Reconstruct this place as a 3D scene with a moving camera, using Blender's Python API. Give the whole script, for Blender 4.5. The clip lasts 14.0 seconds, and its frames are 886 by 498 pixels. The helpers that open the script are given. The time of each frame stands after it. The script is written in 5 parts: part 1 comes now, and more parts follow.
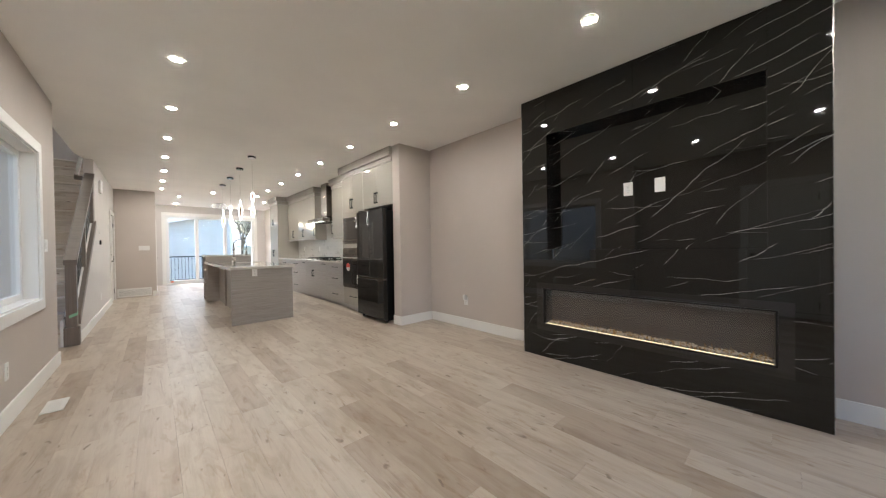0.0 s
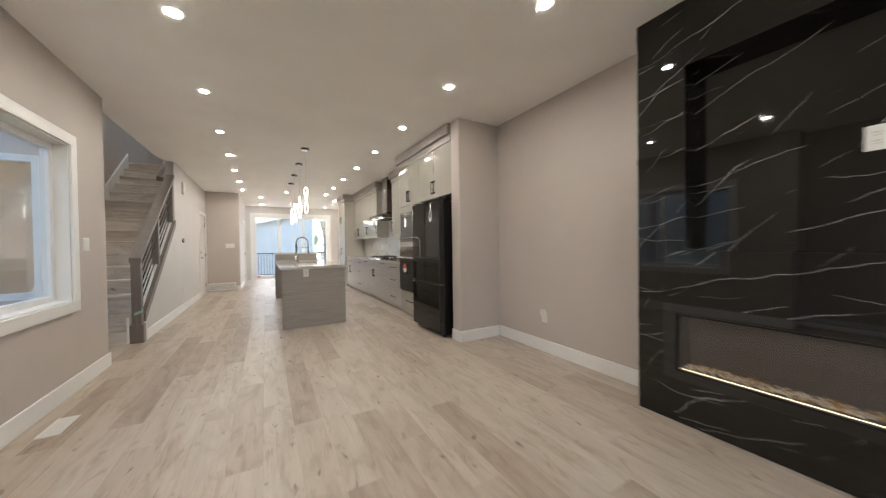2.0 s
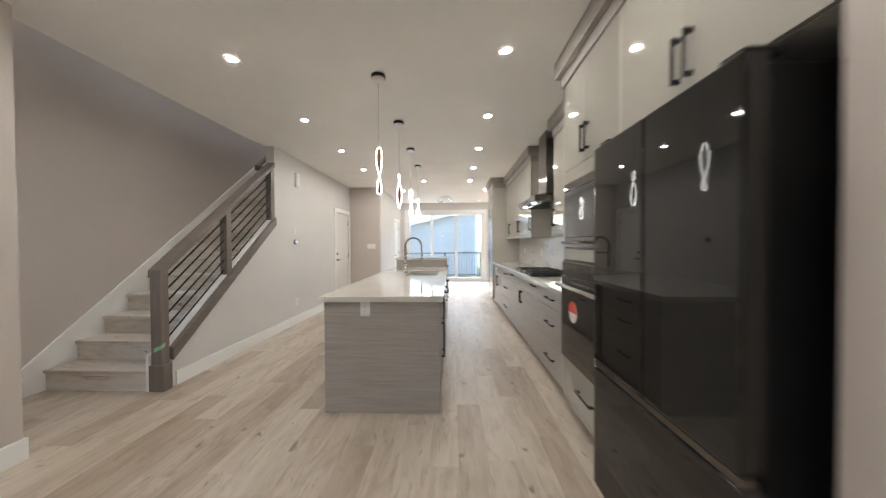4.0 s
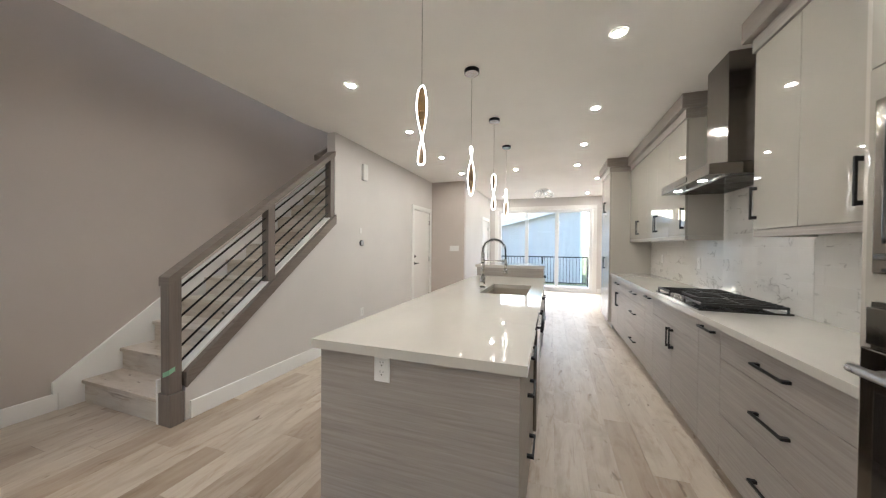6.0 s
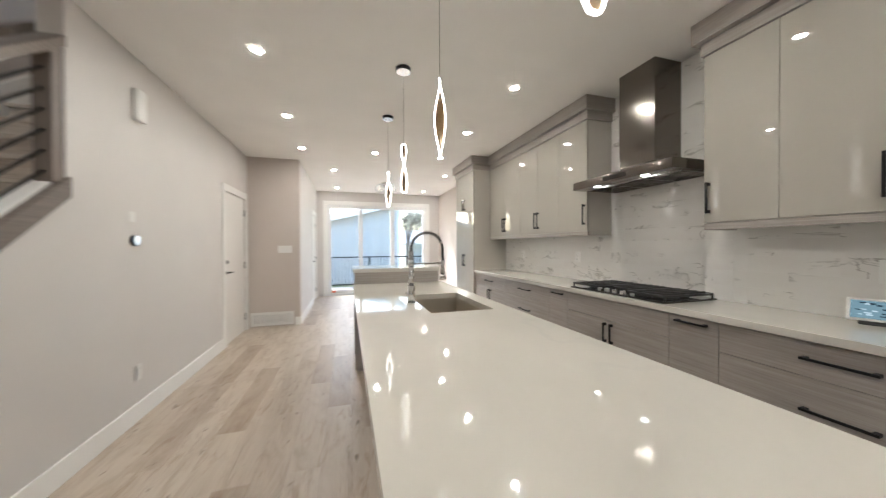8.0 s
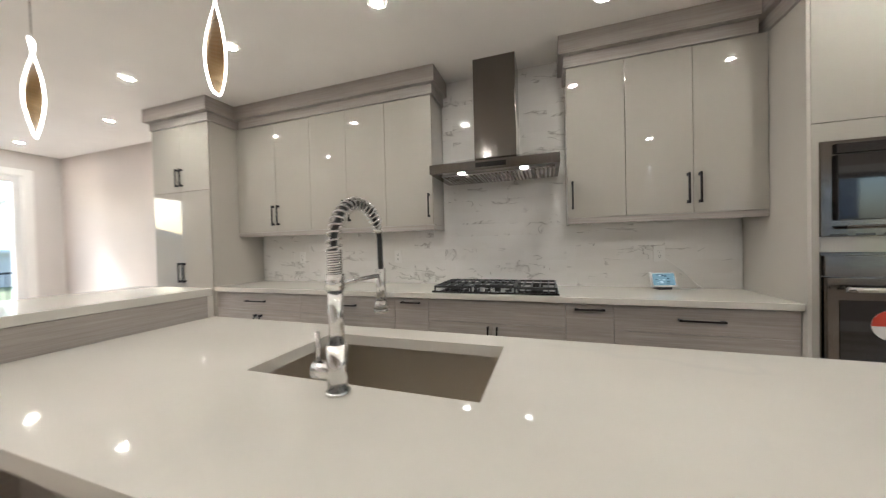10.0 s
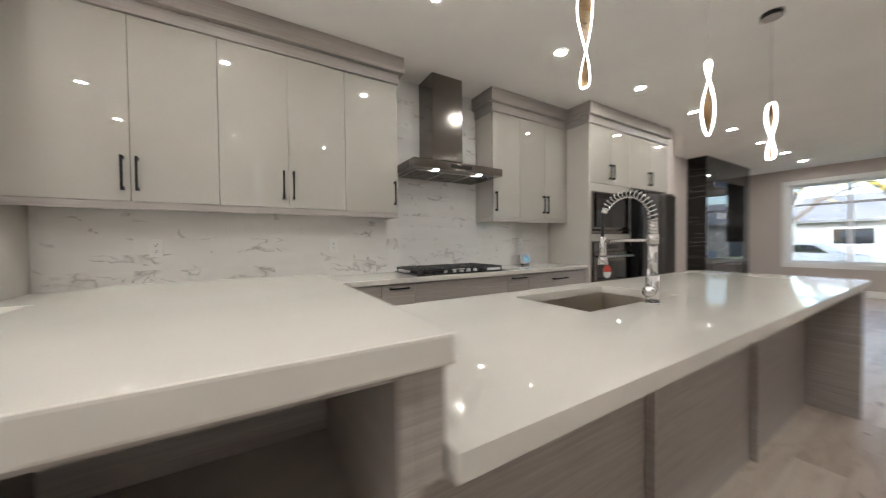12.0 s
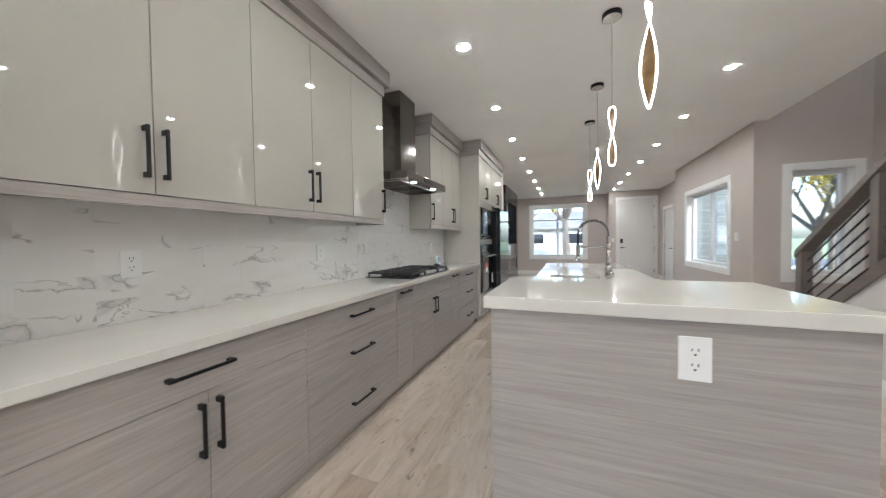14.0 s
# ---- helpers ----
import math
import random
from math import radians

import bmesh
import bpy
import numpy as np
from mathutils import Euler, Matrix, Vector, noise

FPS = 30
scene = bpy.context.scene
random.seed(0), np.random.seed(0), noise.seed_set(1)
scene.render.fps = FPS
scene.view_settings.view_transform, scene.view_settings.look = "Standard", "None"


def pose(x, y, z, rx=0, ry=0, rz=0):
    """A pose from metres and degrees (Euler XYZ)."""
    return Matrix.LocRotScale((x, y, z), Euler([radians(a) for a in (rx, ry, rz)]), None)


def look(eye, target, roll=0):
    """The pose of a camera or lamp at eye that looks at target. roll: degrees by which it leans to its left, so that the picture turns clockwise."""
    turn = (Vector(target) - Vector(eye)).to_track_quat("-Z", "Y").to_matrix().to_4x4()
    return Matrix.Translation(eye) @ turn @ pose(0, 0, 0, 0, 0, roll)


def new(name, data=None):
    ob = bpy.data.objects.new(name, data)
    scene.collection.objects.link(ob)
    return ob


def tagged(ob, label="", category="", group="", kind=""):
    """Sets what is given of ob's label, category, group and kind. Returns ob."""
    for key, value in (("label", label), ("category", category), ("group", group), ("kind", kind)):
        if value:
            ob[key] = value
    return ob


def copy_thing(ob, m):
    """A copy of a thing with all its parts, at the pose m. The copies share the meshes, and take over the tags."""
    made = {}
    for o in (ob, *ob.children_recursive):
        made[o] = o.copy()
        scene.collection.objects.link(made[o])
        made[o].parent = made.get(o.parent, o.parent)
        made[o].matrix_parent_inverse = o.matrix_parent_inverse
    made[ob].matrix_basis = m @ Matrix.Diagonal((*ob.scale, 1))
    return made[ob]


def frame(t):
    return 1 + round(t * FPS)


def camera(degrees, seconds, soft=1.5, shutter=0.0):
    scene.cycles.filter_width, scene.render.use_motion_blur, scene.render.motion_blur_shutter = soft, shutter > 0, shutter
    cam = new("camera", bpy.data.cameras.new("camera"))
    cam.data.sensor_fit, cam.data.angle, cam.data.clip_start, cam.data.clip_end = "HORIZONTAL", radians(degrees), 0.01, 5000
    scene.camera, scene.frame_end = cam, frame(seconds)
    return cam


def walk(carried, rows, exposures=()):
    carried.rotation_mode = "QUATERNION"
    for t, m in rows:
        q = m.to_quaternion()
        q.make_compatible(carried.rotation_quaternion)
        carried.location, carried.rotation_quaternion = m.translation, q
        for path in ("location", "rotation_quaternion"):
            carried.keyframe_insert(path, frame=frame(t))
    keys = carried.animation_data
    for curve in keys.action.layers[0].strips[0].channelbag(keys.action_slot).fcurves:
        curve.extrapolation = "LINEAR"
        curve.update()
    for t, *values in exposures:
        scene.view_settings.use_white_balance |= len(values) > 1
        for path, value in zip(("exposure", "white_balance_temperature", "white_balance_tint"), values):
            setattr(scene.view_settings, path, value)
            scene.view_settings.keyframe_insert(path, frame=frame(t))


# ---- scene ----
cam = camera(109.2, 14.0, 1.2, 0.5)
PATH = [
    (0, (1.177, 1.26, 1.182), (2.528, 2.735, 1.165), -0.9),
    (0.5, (1.261, 1.328, 1.197), (2.554, 2.853, 1.173), -1.0),
    (1, (1.361, 1.424, 1.196), (2.597, 2.996, 1.172), -0.9),
    (1.5, (1.532, 1.576, 1.185), (2.686, 3.21, 1.164), -0.8),
    (2, (1.832, 1.94, 1.195), (2.815, 3.681, 1.17), -0.8),
    (2.5, (2.218, 2.512, 1.208), (2.989, 4.357, 1.178), -0.7),
    (3, (2.564, 3.238, 1.232), (3.08, 5.171, 1.199), -0.7),
    (3.5, (2.85, 3.971, 1.276), (3.078, 5.957, 1.242), -0.4),
    (4, (3.027, 4.631, 1.303), (2.967, 6.63, 1.272), -0.3),
    (6.3, (3.029, 5.878, 1.333), (2.359, 7.762, 1.311), 0.3),
    (6.5, (2.95, 5.889, 1.329), (2.281, 7.774, 1.311), 0.1),
    (7, (2.613, 6.048, 1.3), (2.134, 7.99, 1.28), 0.1),
    (7.5, (2.21, 6.422, 1.297), (2.263, 8.421, 1.276), -0.0),
    (8, (1.961, 6.827, 1.302), (2.542, 8.74, 1.281), -0.3),
    (8.5, (1.844, 7.199, 1.307), (2.831, 8.939, 1.279), -0.6),
    (9, (1.763, 7.586, 1.31), (3.149, 9.027, 1.27), -0.7),
    (9.2, (1.746, 7.762, 1.316), (3.287, 9.037, 1.271), -1.0),
    (11.3, (1.688, 9.66, 1.174), (3.657, 9.305, 1.16), -0.7),
    (11.5, (1.667, 9.88, 1.173), (3.593, 9.342, 1.145), -0.5),
    (12, (1.681, 10.407, 1.178), (3.399, 9.384, 1.139), -0.6),
    (12.5, (1.778, 10.895, 1.194), (3.203, 9.492, 1.157), -0.6),
    (13, (2.033, 11.271, 1.233), (3.214, 9.658, 1.186), -0.6),
    (13.5, (2.362, 11.568, 1.224), (3.325, 9.816, 1.187), -0.8),
    (14, (2.698, 11.773, 1.243), (3.424, 9.91, 1.193), -0.8),
]
walk(cam, [(t, look(eye, target, roll)) for t, eye, target, roll in PATH],
     exposures=[(0.0, 2.67, 5780, 6), (2.5, 2.60, 5900, 6), (4.0, 2.62, 5680, 5), (6.5, 2.66, 5680, 5), (9.0, 2.58, 5720, 5), (11.5, 2.66, 5580, 7), (12.0, 2.63, 5560, 6), (12.5, 2.66, 5280, 4), (13.0, 2.67, 5230, 4), (14.0, 2.72, 5300, 5)])

# ---- world, sun and exposure ----
world = bpy.data.worlds.new("sky")
scene.world = world
world.use_nodes = True
wn = world.node_tree.nodes
sky = wn.new("ShaderNodeTexSky")
sky.sky_type, sky.sun_disc = "NISHITA", False
sky.air_density, sky.dust_density, sky.ozone_density = 1.15, 3.0, 1.1
sky.sun_elevation, sky.sun_rotation = radians(38), radians(-28)
wn["Background"].inputs["Strength"].default_value = 0.15
world.node_tree.links.new(sky.outputs[0], wn["Background"].inputs["Color"])
sun = new("sun", bpy.data.lights.new("sun", "SUN"))
sun.data.energy, sun.data.angle, sun.data.color = 1.1, radians(10), (0.93, 0.97, 1.0)
sun.matrix_world = look((0.0, 0.0, 0.0), (0.37, -0.70, -0.62))


# ---- material tools ----
def shader(name, base=(0.8, 0.8, 0.8), rough=0.5, metal=0.0, coat=0.0):
    m = bpy.data.materials.new(name)
    m.use_nodes = True
    b = m.node_tree.nodes["Principled BSDF"]
    b.inputs["Base Color"].default_value = (*base, 1)
    b.inputs["Roughness"].default_value = rough
    b.inputs["Metallic"].default_value = metal
    b.inputs["Coat Weight"].default_value = coat
    b.inputs["Coat Roughness"].default_value = 0.04
    return m, m.node_tree.nodes, m.node_tree.links, b


def coords(nodes, links, scale, turn=(0, 0, 0), source="Object"):
    tc, mp = nodes.new("ShaderNodeTexCoord"), nodes.new("ShaderNodeMapping")
    mp.inputs["Scale"].default_value = scale
    mp.inputs["Rotation"].default_value = [radians(a) for a in turn]
    links.new(tc.outputs[source], mp.inputs["Vector"])
    return mp.outputs["Vector"]


def noise_of(nodes, links, vector, scale, detail=3.0, rough=0.5, distort=0.0):
    n = nodes.new("ShaderNodeTexNoise")
    n.inputs["Scale"].default_value, n.inputs["Detail"].default_value = scale, detail
    n.inputs["Roughness"].default_value, n.inputs["Distortion"].default_value = rough, distort
    links.new(vector, n.inputs["Vector"])
    return n.outputs["Fac"]


def ramp(nodes, links, fac, stops):
    r = nodes.new("ShaderNodeValToRGB")
    while len(r.color_ramp.elements) < len(stops):
        r.color_ramp.elements.new(0.5)
    for e, (p, c) in zip(r.color_ramp.elements, stops):
        e.position, e.color = p, (*c, 1)
    links.new(fac, r.inputs["Fac"])
    return r.outputs["Color"]


def sums(nodes, links, op, a, b):
    n = nodes.new("ShaderNodeMath")
    n.operation = op
    for i, v in enumerate((a, b)):
        if isinstance(v, (int, float)):
            n.inputs[i].default_value = v
        else:
            links.new(v, n.inputs[i])
    return n.outputs[0]


def mixed(nodes, links, fac, a, b, kind="MIX"):
    n = nodes.new("ShaderNodeMix")
    n.data_type, n.blend_type = "RGBA", kind
    for key, v in ((0, fac), (6, a), (7, b)):
        if isinstance(v, tuple):
            n.inputs[key].default_value = (*v, 1)
        elif isinstance(v, (int, float)):
            n.inputs[key].default_value = v
        else:
            links.new(v, n.inputs[key])
    return n.outputs[2]


def bump(nodes, links, bsdf, height, strength, distance=0.002):
    n = nodes.new("ShaderNodeBump")
    n.inputs["Strength"].default_value, n.inputs["Distance"].default_value = strength, distance
    links.new(height, n.inputs["Height"])
    links.new(n.outputs["Normal"], bsdf.inputs["Normal"])


def painted(name, base, rough=0.55, grain=0.08, spread=0.03):
    """Rolled paint: faint blotches and a fine roller texture."""
    m, n, l, b = shader(name, base, rough)
    v = coords(n, l, (1, 1, 1))
    big = noise_of(n, l, v, 1.3, 3)
    lo, hi = tuple(c * (1 - spread) for c in base), tuple(min(1, c * (1 + spread)) for c in base)
    l.new(ramp(n, l, big, [(0.3, lo), (0.7, hi)]), b.inputs["Base Color"])
    bump(n, l, b, noise_of(n, l, v, 260, 2), grain, 0.001)
    return m


def laminate(name, dark, light, rough=0.42, upright=False):
    """Wood-print laminate, grain lying level or upright, in fine streaks of two sizes."""
    m, n, l, b = shader(name, light, rough)
    v = coords(n, l, (26.0, 26.0, 1.0) if upright else (1.0, 1.0, 30.0))
    fine = coords(n, l, (150.0, 150.0, 3.0) if upright else (3.0, 3.0, 170.0))
    a = noise_of(n, l, v, 2.2, 5, 0.6, 0.5)
    c = noise_of(n, l, fine, 2.0, 3, 0.6)
    col = ramp(n, l, a, [(0.25, dark), (0.5, tuple((p + q) / 2 for p, q in zip(dark, light))), (0.75, light)])
    shade = ramp(n, l, c, [(0.3, (0.76, 0.76, 0.76)), (0.65, (1.06, 1.06, 1.06))])
    l.new(mixed(n, l, 0.5, col, shade, "MULTIPLY"), b.inputs["Base Color"])
    bump(n, l, b, c, 0.12, 0.001)
    return m


def veins(n, l, vector, scale, width, detail=5.0, distort=0.6):
    """1 on thin wandering lines, 0 off them."""
    f = noise_of(n, l, vector, scale, detail, 0.5, distort)
    d = sums(n, l, "ABSOLUTE", sums(n, l, "SUBTRACT", f, 0.5), 0)
    s = n.new("ShaderNodeMapRange")
    s.interpolation_type = "SMOOTHSTEP"
    s.inputs["From Min"].default_value, s.inputs["From Max"].default_value = 0.0, width
    s.inputs["To Min"].default_value, s.inputs["To Max"].default_value = 1.0, 0.0
    l.new(d, s.inputs["Value"])
    return s.outputs[0]


def masked(n, l, value, vector, scale, lo, hi):
    f = noise_of(n, l, vector, scale, 2)
    s = n.new("ShaderNodeMapRange")
    s.inputs["From Min"].default_value, s.inputs["From Max"].default_value = lo, hi
    l.new(f, s.inputs["Value"])
    return sums(n, l, "MULTIPLY", value, s.outputs[0])


def plain(name, base, rough=0.4, metal=0.0, coat=0.0, uneven=0.12):
    """One even stuff, with slight wear in its gloss."""
    m, n, l, b = shader(name, base, rough, metal, coat)
    f = noise_of(n, l, coords(n, l, (1, 1, 1)), 14, 3)
    s = n.new("ShaderNodeMapRange")
    s.inputs["To Min"].default_value, s.inputs["To Max"].default_value = rough * (1 - uneven), rough * (1 + uneven)
    l.new(f, s.inputs["Value"])
    l.new(s.outputs[0], b.inputs["Roughness"])
    return m


def glowing(name, colour, strength):
    m = bpy.data.materials.new(name)
    m.use_nodes = True
    n, l = m.node_tree.nodes, m.node_tree.links
    n.clear()
    e, o = n.new("ShaderNodeEmission"), n.new("ShaderNodeOutputMaterial")
    e.inputs["Color"].default_value, e.inputs["Strength"].default_value = (*colour, 1), strength
    l.new(e.outputs[0], o.inputs["Surface"])
    return m


# ---- materials ----
WALL = painted("greige wall paint", (0.55, 0.49, 0.45))
# Same greige as WALL, lightened to stand for the light falling there.
WALL_LIT = painted("greige wall paint, lit tone", (0.65, 0.62, 0.60))
CEIL = painted("ceiling paint", (0.91, 0.895, 0.87), 0.8, 0.15)
TRIM = painted("white trim paint", (0.84, 0.83, 0.81), 0.35, 0.03, 0.015)
DOOR = painted("white door paint", (0.78, 0.76, 0.74), 0.3, 0.03, 0.015)
WOOD = laminate("grey-brown laminate", (0.298, 0.267, 0.240), (0.425, 0.388, 0.356))
WOOD_IN = laminate("pale melamine", (0.40, 0.36, 0.31), (0.47, 0.42, 0.37), 0.5)
STAIN = laminate("stained oak", (0.150, 0.123, 0.105), (0.215, 0.180, 0.157), 0.4)
STAIN_UP = laminate("stained oak upright", (0.150, 0.123, 0.105), (0.215, 0.180, 0.157), 0.4, True)
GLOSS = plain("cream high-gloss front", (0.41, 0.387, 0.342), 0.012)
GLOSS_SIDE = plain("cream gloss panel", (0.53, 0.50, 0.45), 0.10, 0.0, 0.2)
BLACK = plain("black powder-coated metal", (0.018, 0.018, 0.019), 0.38, 0.6)
IRON = plain("cast iron", (0.04, 0.04, 0.041), 0.42, 0.2, 0.0, 0.3)
CHROME = plain("brushed chrome", (0.72, 0.71, 0.70), 0.16, 1.0)
STEEL = plain("dark stainless steel", (0.19, 0.173, 0.155), 0.14, 1.0)
BRIGHT_STEEL = plain("stainless steel", (0.50, 0.48, 0.46), 0.28, 1.0)
BLACK_GLASS = plain("black glass", (0.012, 0.011, 0.011), 0.035, 0.0, 0.5)
FRIDGE = plain("black stainless glass front", (0.014, 0.013, 0.012), 0.03)
PLASTIC = plain("white plastic", (0.78, 0.77, 0.75), 0.35)
DARK = plain("dark slot", (0.03, 0.03, 0.03), 0.6)
BRONZE = plain("bronze-brown strip", (0.30, 0.20, 0.095), 0.35, 0.5)
VINYL = plain("white window vinyl", (0.80, 0.80, 0.80), 0.35)
HOSE = plain("black hose", (0.02, 0.02, 0.02), 0.4)
SINK = plain("satin steel bowl", (0.52, 0.475, 0.41), 0.42, 1.0)
RED = plain("red sticker", (0.62, 0.06, 0.03), 0.5)
PAPER = plain("paper label", (0.80, 0.79, 0.76), 0.6)
GREEN = plain("green masking tape", (0.28, 0.55, 0.36), 0.6)
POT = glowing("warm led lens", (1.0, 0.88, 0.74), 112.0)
LED = glowing("led strip", (1.0, 0.90, 0.76), 3.6)
SOFT_LED = glowing("soft led ring", (1.0, 0.92, 0.80), 0.16)
HOOD_LED = glowing("hood led", (1.0, 0.93, 0.82), 3.5)
SCREEN = glowing("lit screen", (0.40, 0.58, 0.64), 0.09)
EMBER = glowing("ember glow", (1.0, 0.76, 0.42), 0.6)


def make_quartz():
    m, n, l, b = shader("white quartz", (0.63, 0.605, 0.555), 0.045)
    v = coords(n, l, (1.0, 0.55, 1.0), (0, 0, 28))
    v1 = masked(n, l, veins(n, l, v, 1.1, 0.016), v, 1.7, 0.46, 0.7)
    cloud = noise_of(n, l, v, 2.5, 4)
    base = ramp(n, l, cloud, [(0.3, (0.585, 0.558, 0.505)), (0.7, (0.63, 0.603, 0.55))])
    l.new(mixed(n, l, sums(n, l, "MULTIPLY", v1, 0.35), base, (0.55, 0.53, 0.50)), b.inputs["Base Color"])
    return m


def hairs(n, l, turn, shift, across, width):
    """1 on long broken hairlines that lie along one slant, 0 off them."""
    v = coords(n, l, (1, 1, 1), (turn, 0, 0))

    def stretched(along, over, move):
        mp = n.new("ShaderNodeMapping")
        mp.inputs["Scale"].default_value = (1.0, along, over)
        mp.inputs["Location"].default_value = (0.0, shift + move, shift * 1.7 + move)
        l.new(v, mp.inputs["Vector"])
        return mp.outputs["Vector"]
    split = n.new("ShaderNodeSeparateXYZ")
    l.new(v, split.inputs[0])
    wobble = sums(n, l, "MULTIPLY", noise_of(n, l, stretched(1.3, 1.5, 0.0), 1.0, 6, 0.5), 0.95)
    p = sums(n, l, "ADD", sums(n, l, "MULTIPLY", split.outputs["Z"], across), wobble)
    d = sums(n, l, "ABSOLUTE", sums(n, l, "SUBTRACT", sums(n, l, "FRACT", sums(n, l, "ADD", p, 40.0), 0.0), 0.5), 0)
    s = n.new("ShaderNodeMapRange")
    s.interpolation_type = "SMOOTHSTEP"
    s.inputs["From Min"].default_value, s.inputs["From Max"].default_value = width * 0.3, width
    s.inputs["To Min"].default_value, s.inputs["To Max"].default_value = 1.0, 0.0
    l.new(d, s.inputs["Value"])
    return masked(n, l, s.outputs[0], stretched(2.1, 5.5, 3.1), 1.0, 0.50, 0.56)


def make_black_marble():
    """Black stone with long straight hairline veins that climb on a slant, and a few steeper ones."""
    m, n, l, b = shader("black marble", (0.012, 0.011, 0.010), 0.03)
    both = None
    for turn, shift, across, width, weight in ((2, 2.2, 3.2, 0.0036, 0.75), (13, 0.0, 4.6, 0.0056, 1.0), (22, 5.3, 4.6, 0.0050, 0.85), (44, 9.1, 3.0, 0.0042, 0.95)):
        h = sums(n, l, "MULTIPLY", hairs(n, l, turn, shift, across, width), weight)
        both = h if both is None else sums(n, l, "MAXIMUM", both, h)
    v = coords(n, l, (1, 1, 1))
    cloud = ramp(n, l, noise_of(n, l, v, 2.2, 4), [(0.35, (0.006, 0.0055, 0.005)), (0.75, (0.016, 0.0145, 0.012))])
    l.new(mixed(n, l, sums(n, l, "MULTIPLY", both, 0.95), cloud, (0.66, 0.64, 0.60)), b.inputs["Base Color"])
    return m


def make_marble_tile():
    """White marble print; each tile shows another cut of it."""
    m, n, l, b = shader("white marble tile", (0.78, 0.76, 0.73), 0.07)
    tc, info = n.new("ShaderNodeTexCoord"), n.new("ShaderNodeObjectInfo")
    add = n.new("ShaderNodeVectorMath")
    add.operation = "MULTIPLY_ADD"
    add.inputs[1].default_value = (3.7, 9.1, 5.3)
    l.new(info.outputs["Random"], add.inputs[0])
    l.new(tc.outputs["Object"], add.inputs[2])
    mp = n.new("ShaderNodeMapping")
    mp.inputs["Rotation"].default_value = (radians(-30), 0, 0)
    mp.inputs["Scale"].default_value = (1, 0.75, 1.9)
    l.new(add.outputs[0], mp.inputs["Vector"])
    v = mp.outputs["Vector"]
    where = masked(n, l, veins(n, l, v, 2.0, 0.015, 6, 0.9), v, 3.0, 0.505, 0.55)
    a = sums(n, l, "MAXIMUM", where, masked(n, l, veins(n, l, v, 3.6, 0.016, 5, 0.8), v, 3.0, 0.56, 0.61))
    c = masked(n, l, veins(n, l, v, 2.0, 0.055, 6, 0.9), v, 3.0, 0.54, 0.61)
    cloud = ramp(n, l, noise_of(n, l, v, 4, 4), [(0.35, (0.76, 0.74, 0.71)), (0.7, (0.80, 0.785, 0.76))])
    both = sums(n, l, "MAXIMUM", a, sums(n, l, "MULTIPLY", c, 0.45))
    l.new(mixed(n, l, sums(n, l, "MULTIPLY", both, 0.8), cloud, (0.38, 0.36, 0.34)), b.inputs["Base Color"])
    return m


